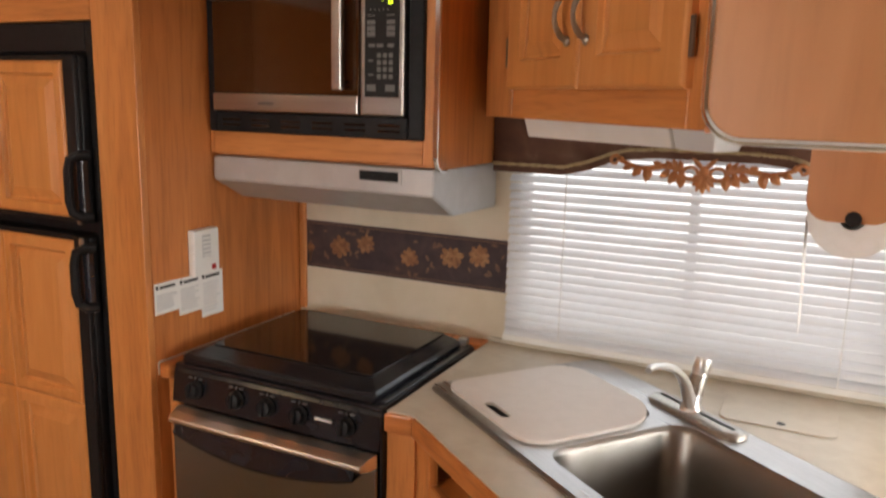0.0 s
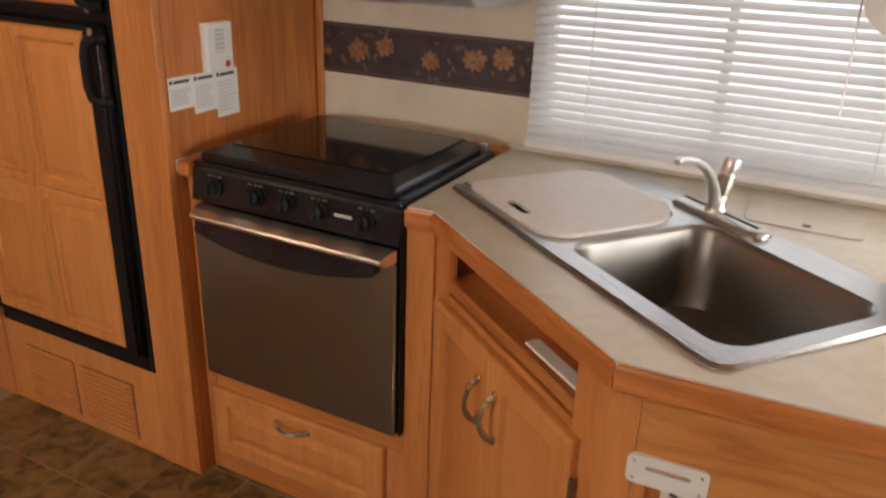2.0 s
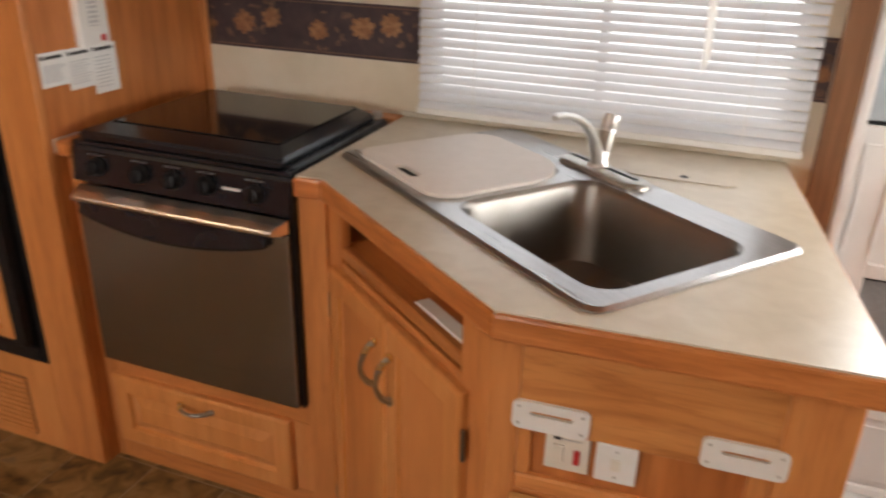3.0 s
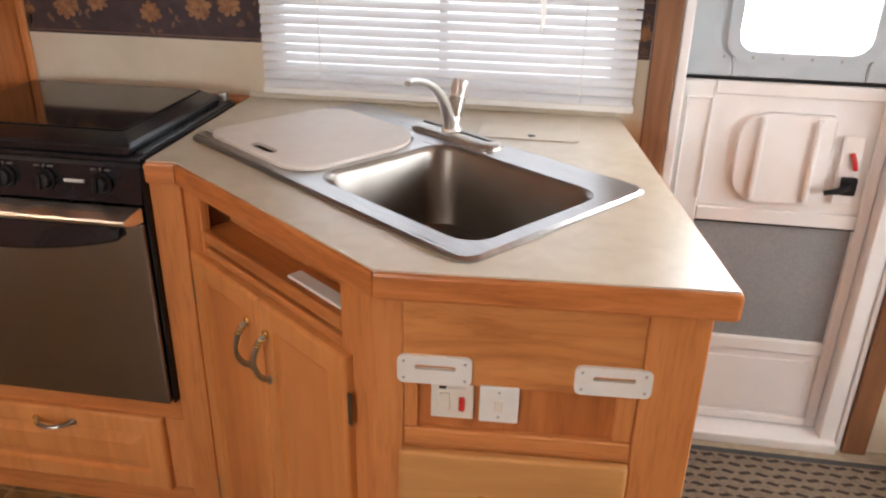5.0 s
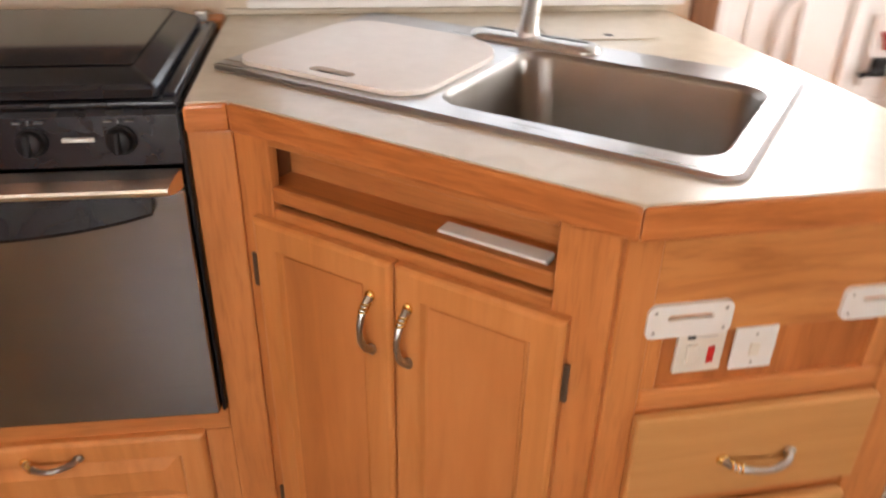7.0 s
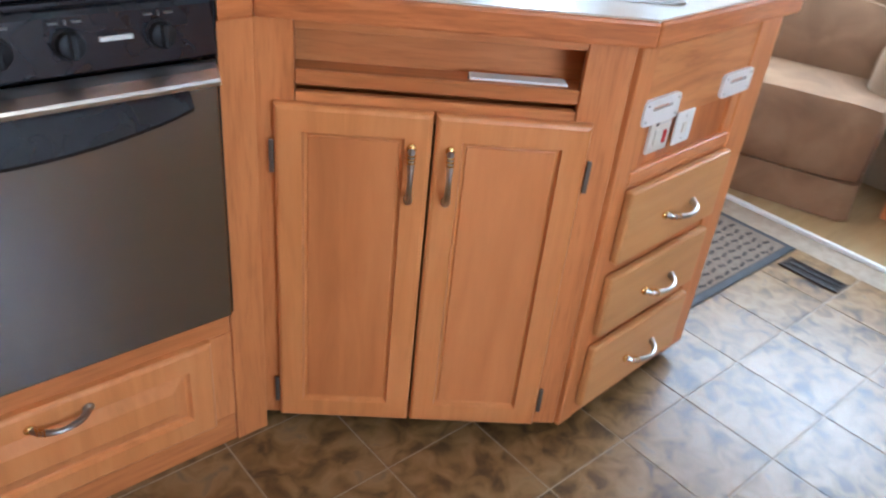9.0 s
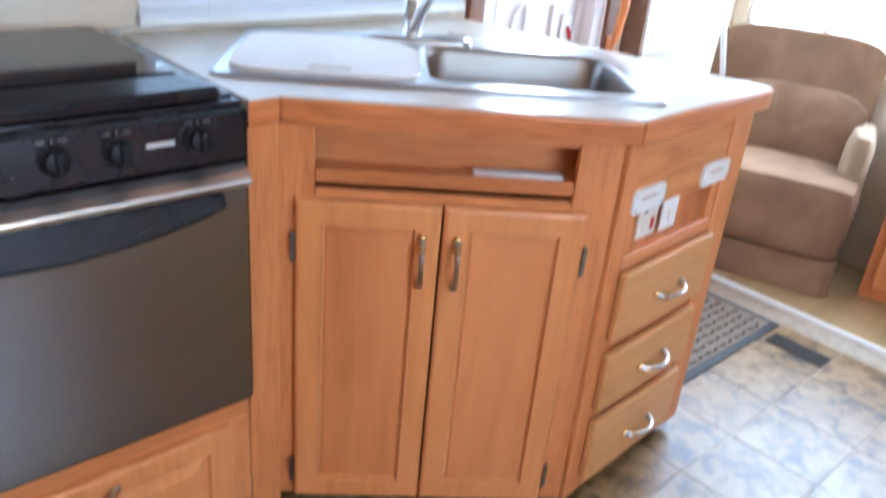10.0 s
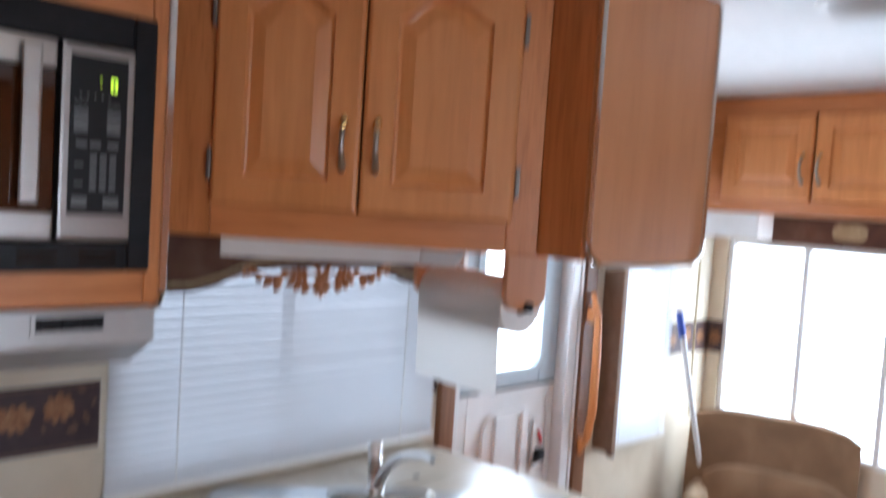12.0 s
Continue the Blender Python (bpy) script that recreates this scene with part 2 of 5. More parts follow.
paper_mat = grain(material("white_paper", (0.8, 0.79, 0.76), 0.8), [(0.77, 0.76, 0.73), (0.82, 0.81, 0.79)], (1, 1, 1), 40, 0.03)
towel_mat = grain(material("paper_towel", (0.82, 0.81, 0.78), 0.95), [(0.78, 0.77, 0.74), (0.84, 0.83, 0.81)], (1, 1, 1), 60, 0.3)
ink = material("black_ink_and_hole_dark", (0.03, 0.03, 0.03), 0.6)
ink_grey = material("grey_ink", (0.52, 0.52, 0.52), 0.6)
red = material("red_plastic", (0.5, 0.02, 0.02), 0.35)
blue = material("blue_plastic", (0.05, 0.09, 0.4), 0.35)
badge_white = material("white_print", (0.62, 0.62, 0.6), 0.5)
key_grey = material("grey_key_print", (0.15, 0.15, 0.15), 0.5)
ground_mat = grain(material("pale_gravel", (0.4, 0.38, 0.35), 0.9), [(0.3, 0.28, 0.25), (0.48, 0.46, 0.43)], (1, 1, 1), 4, 0.3)


def glowing(name, color, strength):
    m = material(name, color, 0.4)
    b = m.node_tree.nodes["Principled BSDF"]
    b.inputs["Emission Color"].default_value, b.inputs["Emission Strength"].default_value = (*color, 1), strength
    return m


digit_mat = glowing("green_display", (0.55, 0.8, 0.03), 1.4)
lens_mat = glowing("warm_lamp_lens", (1.0, 0.74, 0.46), 17.0)


def sheer(name, color, share):
    """Thin white sheet that lets part of the light through."""
    m = grain(material(name, color, 0.5), [tuple(c * 0.96 for c in color), color], (1, 1, 1), 12, 0.02)
    nt = m.node_tree
    b, tr, mx = nt.nodes["Principled BSDF"], nt.nodes.new("ShaderNodeBsdfTranslucent"), nt.nodes.new("ShaderNodeMixShader")
    tr.inputs[0].default_value = (*color, 1)
    mx.inputs[0].default_value = share
    nt.links.new(b.outputs[0], mx.inputs[1])
    nt.links.new(tr.outputs[0], mx.inputs[2])
    nt.links.new(mx.outputs[0], nt.nodes["Material Output"].inputs["Surface"])
    return m


slat_mat = sheer("white_blind_slat", (0.72, 0.73, 0.75), 0.16)
sheet_mat = sheer("thin_paper_sheet", (0.86, 0.85, 0.83), 0.62)
diffuser_mat = sheer("white_diffuser", (0.8, 0.8, 0.79), 0.3)
pane_mat = material("clear_glass", (1, 1, 1), 0.02)
pane_mat.node_tree.nodes["Principled BSDF"].inputs["Transmission Weight"].default_value = 1.0

# ---- mesh helpers ----


def part(name, bm, mat, parent, label="", smooth=False):
    me = bpy.data.meshes.new(name)
    bmesh.ops.recalc_face_normals(bm, faces=bm.faces)
    if smooth:
        for f in bm.faces:
            f.smooth = True
    bm.to_mesh(me)
    bm.free()
    me.materials.append(mat)
    ob = new(name, me)
    if smooth:
        me.set_sharp_from_angle(angle=radians(40))
    ob.parent = parent
    if label:
        ob["label"] = label
    return ob


def thing(name, label, category, x=0, y=0, z=0, rz=0, group="", kind=""):
    ob = new(name)
    ob.empty_display_size = 0.05
    ob.matrix_world = pose(x, y, z, 0, 0, rz)
    return tagged(ob, label, category, group, kind)


def block(x0, x1, y0, y1, z0, z1, bevel=0.0, seg=1, bm=None):
    """A box between corners, with rounded edges; added to bm where one is given."""
    b = bmesh.new()
    bmesh.ops.create_cube(b, size=1)
    for v in b.verts:
        v.co = ((x0 + x1) / 2 + v.co.x * (x1 - x0), (y0 + y1) / 2 + v.co.y * (y1 - y0), (z0 + z1) / 2 + v.co.z * (z1 - z0))
    if bevel:
        bmesh.ops.bevel(b, geom=b.edges[:], offset=bevel, segments=seg, profile=0.6, affect="EDGES", clamp_overlap=True)
    return merge(bm, b)


def merge(bm, b):
    if bm is None:
        return b
    me = bpy.data.meshes.new("tmp")
    b.to_mesh(me)
    b.free()
    bm.from_mesh(me)
    bpy.data.meshes.remove(me)
    return bm


def prism(points, z0, z1, bevel=0.0, seg=1, bm=None):
    """An upright prism over a plan polygon."""
    b = bmesh.new()
    f = b.faces.new([b.verts.new((x, y, z0)) for x, y in points])
    top = bmesh.ops.extrude_face_region(b, geom=[f])
    bmesh.ops.translate(b, vec=(0, 0, z1 - z0), verts=[v for v in top["geom"] if isinstance(v, bmesh.types.BMVert)])
    if bevel:
        bmesh.ops.bevel(b, geom=b.edges[:], offset=bevel, segments=seg, profile=0.6, affect="EDGES", clamp_overlap=True)
    return merge(bm, b)


def plate(points, y0, y1, bevel=0.0, seg=1, bm=None):
    """A prism over an x, z outline, between y0 (front) and y1."""
    b = prism(points, 0, 1)
    for v in b.verts:
        v.co = (v.co.x, y1 + (y0 - y1) * v.co.z, v.co.y)
    if bevel:
        bmesh.ops.bevel(b, geom=b.edges[:], offset=bevel, segments=seg, profile=0.6, affect="EDGES", clamp_overlap=True)
    return merge(bm, b)


def rounded(x0, x1, y0, y1, r, n=6):
    """Outline of a rectangle with round corners; r may hold one radius per corner (lower left, lower right, upper right, upper left)."""
    r = r if isinstance(r, tuple) else (r,) * 4
    pts = []
    for k, (cx, cy, sx, sy) in enumerate(((x0, y0, 1, 1), (x1, y0, -1, 1), (x1, y1, -1, -1), (x0, y1, 1, -1))):
        a0 = (180, 270, 0, 90)[k]
        for j in range(n + 1):
            a = radians(a0 + 90 * j / n)
            pts.append((cx + sx * r[k] + r[k] * math.cos(a), cy + sy * r[k] + r[k] * math.sin(a)))
    return pts


def loft(rings, cap_start=True, cap_end=True, bm=None):
    """Skin between rings of equally many points."""
    b = bmesh.new()
    rows = [[b.verts.new(p) for p in ring] for ring in rings]
    for a, c in zip(rows, rows[1:]):
        for k in range(len(a)):
            b.faces.new((a[k], a[(k + 1) % len(a)], c[(k + 1) % len(a)], c[k]))
    if cap_start:
        b.faces.new(rows[0][::-1])
    if cap_end:
        b.faces.new(rows[-1])
    return merge(bm, b)


def tube(path, radius, n=8, bm=None):
    """A round bar along a path; radius may be a list."""
    path = [Vector(p) for p in path]
    rs = radius if isinstance(radius, (list, tuple)) else [radius] * len(path)
    rings = []
    side = None
    for k, p in enumerate(path):
        d = (path[min(k + 1, len(path) - 1)] - path[max(k - 1, 0)]).normalized()
        if side is None:
            side = d.orthogonal().normalized()
        side = (side - d * side.dot(d)).normalized()
        up = d.cross(side)
        rings.append([p + (side * math.cos(2 * math.pi * j / n) + up * math.sin(2 * math.pi * j / n)) * rs[k] for j in range(n)])
    return loft(rings, bm=bm)


def turned(profile, n=20, bm=None):
    """A turned body about z from radius, height pairs."""
    return loft([[(r * math.cos(2 * math.pi * j / n), r * math.sin(2 * math.pi * j / n), z) for j in range(n)] for r, z in profile], bm=bm)


def panel_door(w, h, t=0.019, stile=0.052, raised=True, arch=0.0, bm=None, x=0, z=0, y=0):
    """A framed door: a rounded outer edge, a moulded step and a field, raised or flat, whose top may arch."""
    K = 16 if arch else 2

    def ring(i, d, a):
        pts = [(x + i, y - d, z + i), (x + w - i, y - d, z + i)]
        for k in range(K + 1):
            s = k / K
            q = min(1, max(0, (0.5 - abs(s - 0.5)) / 0.36))
            drop = a * (1 - (0.5 - 0.5 * math.cos(math.pi * q)))
            pts.append((x + w - i - s * (w - 2 * i), y - d, z + h - i - drop))
        return pts

    steps = [(0, 0, 0), (0, t - 0.006, 0), (0.003, t - 0.002, 0), (0.008, t, 0), (stile, t, arch), (stile + 0.004, t - 0.009, arch), (stile + 0.008, t - 0.0105, arch)]
    steps += [(stile + 0.034, t - 0.001, arch)] if raised else [(stile + 0.014, t - 0.008, arch)]
    return loft([ring(*s) for s in steps], bm=bm)


def pull(parent, x, z, length=0.105, level=False, y=-0.019, rise=0.03):
    """An arched nickel pull; one end is coloured gold for a warm reflection."""
    pts, rad = [], []
    for k in range(13):
        s = k / 12
        p = (x, y - rise * math.sin(math.pi * s) ** 0.6 - 0.002, z + (s - 0.5) * length)
        if level:
            p = (x + (s - 0.5) * length, p[1], z)
        pts.append(p)
        rad.append(0.0045 + 0.002 * abs(s - 0.5) * 2)
    ob = part("handle", tube(pts, rad, 8), nickel, parent, "satin nickel arched pull handle", True)
    bright = -1 if level else 1
    for sg in (-1, 1):
        b = bmesh.new()
        bmesh.ops.create_uvsphere(b, u_segments=10, v_segments=6, radius=0.0082)
        bmesh.ops.scale(b, vec=(1, 0.7, 1.2) if not level else (1.2, 0.7, 1), verts=b.verts)
        bmesh.ops.translate(b, vec=(x + sg * length / 2, y - 0.004, z) if level else (x, y - 0.004, z + sg * length / 2), verts=b.verts)
        part("handle_end", b, glint_gold if sg == bright else nickel, ob, "handle end coloured gold for a warm reflection" if sg == bright else "", True)
    for q in (0.07, 0.12, 0.17):
        w = 1 - q if bright > 0 else q
        d = (w - 0.5) * length
        c = Vector((x + d if level else x, y - rise * math.sin(math.pi * w) ** 0.6 - 0.002, z if level else z + d))
        r = 0.0068 - 0.006 * q
        ring = [(c.x + (0.0 if level else r * math.cos(k * math.pi / 4)), c.y + r * (math.cos(k * math.pi / 4) if level else math.sin(k * math.pi / 4)), c.z + (r * math.sin(k * math.pi / 4) if level else 0.0)) for k in range(9)]
        part("handle_bead", tube(ring, 0.0021, 6), glint_gold, ob, "handle ridge coloured gold for a warm reflection", True)
    return ob


def hinge(parent, x, z, y=-0.012):
    part("hinge", block(x - 0.0042, x + 0.0042, y - 0.004, y + 0.002, z - 0.03, z + 0.03, 0.002, 2), hinge_metal, parent, "dark metal hinge")

# ---- structure ----


def wall_with_holes(name, axis, at, thick, a0, a1, z0, z1, holes, mat, label):
    """A wall along x or y with rectangular openings (a0, a1, z0, z1), built of butted blocks."""
    bm = bmesh.new()
    cuts = sorted({a0, a1, *[h[0] for h in holes], *[h[1] for h in holes]})
    for c0, c1 in zip(cuts, cuts[1:]):
        spans = [(z0, z1)]
        for h in holes:
            if h[0] <= c0 and h[1] >= c1:
                spans = [q for s0, s1 in spans for q in ((s0, min(s1, h[2])), (max(s0, h[3]), s1)) if q[1] > q[0] + 1e-6]
        for s0, s1 in spans:
            if axis == "x":
                block(c0, c1, min(at, at + thick), max(at, at + thick), s0, s1, bm=bm)
            else:
                block(min(at, at + thick), max(at, at + thick), c0, c1, s0, s1, bm=bm)
    bmesh.ops.remove_doubles(bm, verts=bm.verts, dist=1e-5)
    return tagged(part(name, bm, mat, None), label, "wall", kind="structure")


WIN = (0.42, 1.27, 0.95, 1.75)
DOOR = (1.395, 1.955, 0.0, 1.93)
SIDE = (2.14, 2.49, 0.78, 1.75)
wall_with_holes("wall_north", "x", WALL, 0.06, WEST, FAR, 0, CEIL, [WIN, DOOR, SIDE], paper_wall, "cream papered wall with kitchen window and entry door")
wall_with_holes("wall_east", "y", FAR, 0.06, SOUTH, WALL + 0.06, 0, CEIL, [(1.25, 2.46, 0.72, 1.5)], paper_wall, "cream papered end wall with bright windows")
wall_with_holes("wall_south", "x", SOUTH, -0.06, WEST - 0.06, FAR + 0.06, 0, CEIL, [(-0.65, 0.55, 1.0, 1.6)], panel_wood, "wood panelled wall out of view with an invented window")
wall_with_holes("wall_west", "y", WEST, -0.06, SOUTH, WALL + 0.06, 0, CEIL, [], panel_wood, "wood panelled end wall")
tagged(part("ceiling", block(WEST - 0.06, FAR + 0.06, SOUTH - 0.06, WALL + 0.06, CEIL, CEIL + 0.05), ceiling_mat, None), "plain white panelled ceiling", "ceiling", kind="structure")
tagged(part("ground", block(-400, 400, -400, 400, -0.95, -0.9), ground_mat, None), "pale gravel ground outside the windows", "ground", kind="structure")
floor = tagged(part("floor", block(WEST, 2.2555, SOUTH, WALL + 0.05, -0.04, 0.0), grout_mat, None), "brown slate-look vinyl floor with pale joints", "floor", kind="structure")
slide = tagged(part("floor_slide", block(2.274, FAR, SOUTH, WALL, -0.04, 0.008, 0.002), slide_floor_mat, None), "tan vinyl floor under the armchair", "floor", kind="structure")
tagged(part("trim_floor", block(2.256, 2.274, SOUTH, WALL, -0.01, 0.013, 0.004, 2), white_metal, None), "white metal strip between two floors", "trim", kind="structure")
tagged(part("trim_door_post", block(1.333, 1.391, WALL - 0.022, WALL - 0.001, 0, CEIL, 0.004, 2), trim_wood, None), "brown wooden trim board beside the entry door", "trim", kind="structure")
tagged(part("trim_corner", block(-0.259, -0.238, WALL - 0.013, WALL - 0.001, 0.9, 1.4, 0.004, 2), wood_v, None), "thin wooden corner bead beside the hob", "trim", kind="structure")

# ---- wallpaper borders with printed flowers ----


def flower(bm, x, z, r, y, petals=9):
    for ring_r, size, lift, m in ((r * 0.68, r * 0.38, 0.0002, petals), (r * 0.36, r * 0.3, 0.0006, 7), (0, r * 0.2, 0.001, 2)):
        a0 = random.uniform(0, 1)
        for k in range(m):
            a = 2 * math.pi * k / m + a0
            d = ring_r * random.uniform(0.85, 1.15)
            cx, cz, s = x + d * math.cos(a), z + d * math.sin(a) * 0.9, size * random.uniform(0.7, 1.1)
            plate([(cx + s * (math.cos(q * math.pi / 4) * math.cos(a) - 0.7 * math.sin(q * math.pi / 4) * math.sin(a)), cz + s * (math.cos(q * math.pi / 4) * math.sin(a) + 0.7 * math.sin(q * math.pi / 4) * math.cos(a))) for q in range(8)], y - lift - 0.00003 * k, y + 0.0004, bm=bm)


def border(x0, x1, z0, z1, y, rz=0, at=(0, 0)):
    root = thing("wallpaper_border", "dark plum wallpaper border with ochre flowers", "wallpaper border", at[0], at[1], 0, rz, kind="structure")
    part("strip", block(x0, x1, y - 0.0012, y - 0.0002, z0, z1), border_mat, root)
    part("edge_line", block(x0, x1, y - 0.0018, y - 0.0011, z0 + 0.006, z0 + 0.009, bm=block(x0, x1, y - 0.0018, y - 0.0011, z1 - 0.009, z1 - 0.006)), leaf_mat, root)
    h = z1 - z0
    if x1 - x0 > 0.5:
        spots = [(0.022, -0.012, 0.2), (0.188, 0.001, 0.24), (0.323, 0.018, 0.22), (0.546, -0.007, 0.2), (0.748, 0.007, 0.25), (0.878, 0.02, 0.23)]
    else:
        spots = [((k + 0.5) / max(1, round((x1 - x0) / 0.11)), random.uniform(-0.01, 0.016), 0.24) for k in range(max(1, round((x1 - x0) / 0.11)))]
    for share, dz, size in spots:
        fx, fz = x0 + (x1 - x0) * share, (z0 + z1) / 2 + dz
        bm = bmesh.new()
        flower(bm, fx, fz, min(h * size, fx - x0, x1 - fx), y - 0.0012)
        part("flower", bm, petal_mat, root)
        bm = bmesh.new()
        for j in range(7):
            a, d = random.uniform(0, 6.28), h * random.uniform(0.28, 0.4)
            cx, cz = min(x1 - 0.012, max(x0 + 0.012, fx + d * 1.4 * math.cos(a))), min(z1 - 0.016, max(z0 + 0.016, fz + d * math.sin(a)))
            t, s = random.uniform(0, 3.1), h * random.uniform(0.05, 0.09)
            plate([(cx + s * (math.cos(q * math.pi / 3) * math.cos(t) - 0.5 * math.sin(q * math.pi / 3) * math.sin(t)), cz + s * (math.cos(q * math.pi / 3) * math.sin(t) + 0.5 * math.sin(q * math.pi / 3) * math.cos(t))) for q in range(6)], y - 0.0014, y - 0.0008, bm=bm)
        part("leaves", bm, leaf_mat, root)


border(-0.24, 0.392, 1.027, 1.165, WALL)
border(1.29, 1.332, 1.03, 1.165, WALL)
border(2.038, 2.097, 1.035, 1.16, WALL)
border(2.53, 2.848, 1.03, 1.16, WALL)
border(0.0, 0.066, 1.03, 1.16, 0, -90, (FAR, WALL - 0.001))

# ---- windows and blinds ----


def window(name, axis_len, z0, z1, m, mullions=(), label="white framed window"):
    root = tagged(new(name), label, "window", kind="structure")
    root.matrix_world = m
    w = axis_len
    bm = block(0, 0.02, 0.01, 0.045, z0, z1, 0.003)
    block(w - 0.02, w, 0.01, 0.045, z0, z1, 0.003, bm=bm)
    block(0.02, w - 0.02, 0.01, 0.045, z0, z0 + 0.02, 0.003, bm=bm)
    block(0.02, w - 0.02, 0.01, 0.045, z1 - 0.02, z1, 0.003, bm=bm)
    for q in mullions:
        block(q - 0.01, q + 0.01, 0.012, 0.043, z0 + 0.02, z1 - 0.02, 0.003, bm=bm)
    part("window_frame", bm, white_metal, root)
    pane = part("pane", block(0.02, w - 0.02, 0.026, 0.03, z0 + 0.02, z1 - 0.02), pane_mat, root)
    pane.visible_shadow = False
    return root


window("window_1", WIN[1] - WIN[0], WIN[2], WIN[3], pose(WIN[0], WALL, 0), (0.425,))
window("window_2", SIDE[1] - SIDE[0], SIDE[2], SIDE[3], pose(SIDE[0], WALL, 0))
window("window_3", 1.21, 0.72, 1.5, pose(FAR, 2.46, 0, 0, 0, -90), (0.315, 0.62))
# Invented opening out of view, there only to carry the fill light
window("unseen_window", 1.2, 1.0, 1.6, pose(0.55, SOUTH, 0, 0, 0, 180), (0.6,))


def blind(x0, x1, y, z0, z1, pitch, label, tilt=43, wand=None, cords=(0.12, 0.88)):
    root = thing("venetian_blind", label, "blind", x0, y, 0)
    w = x1 - x0
    part("head_rail", block(0, w, -0.014, 0.014, z1, z1 + 0.028, 0.003), white_metal, root)
    part("bottom_rail", block(0, w, -0.011, 0.011, z0, z0 + 0.016, 0.004, 2), white_plastic, root)
    c, s = math.cos(radians(tilt)), math.sin(radians(tilt))
    rows = []
    for d, lift in ((-0.0125, -0.0022), (-0.0085, 0.0), (-0.003, 0.0017), (0.003, 0.0017), (0.0085, 0.0), (0.0125, -0.0022)):
        rows.append((d * c - lift * s, d * s + lift * c))
    b = bmesh.new()
    cols = [[b.verts.new((xx, q[0], q[1])) for q in rows] for xx in (0.004, w - 0.004)]
    for k in range(5):
        b.faces.new((cols[0][k], cols[1][k], cols[1][k + 1], cols[0][k + 1]))
    for f in b.faces:
        f.smooth = True
    me = bpy.data.meshes.new("slat")
    b.to_mesh(me)
    b.free()
    me.materials.append(slat_mat)
    n = int((z1 - z0 - 0.024) / pitch)
    for k in range(n):
        ob = new("slat", me)
        ob.parent = root
        ob.matrix_local = pose(random.uniform(-0.001, 0.001), 0, z0 + 0.026 + pitch * k, random.uniform(-1.2, 1.2), random.uniform(-0.06, 0.06), 0)
    for q in cords:
        part("ladder_cord", block(w * q - 0.0012, w * q + 0.0012, -0.0145, -0.0125, z0 + 0.01, z1), white_plastic, root)
    if wand:
        part("tilt_wand", tube([(w * wand, -0.022, z1), (w * wand, -0.024, z1 - 0.2), (w * wand + 0.004, -0.026, z1 - 0.38), (w * wand - 0.006, -0.026, z1 - 0.47)], 0.004, 6), diffuser_mat, root, "clear plastic tilt wand", True)
    return root


blind(0.396, 1.307, WALL - 0.018, 0.908, 1.72, 0.0222, "white aluminium blind closed over the kitchen window", cords=(0.168, 0.86))
blind(2.128, 2.50, WALL - 0.04, 0.735, 1.70, 0.0222, "white aluminium blind over the narrow side window", cords=(0.15, 0.85))

# ---- entry door ----


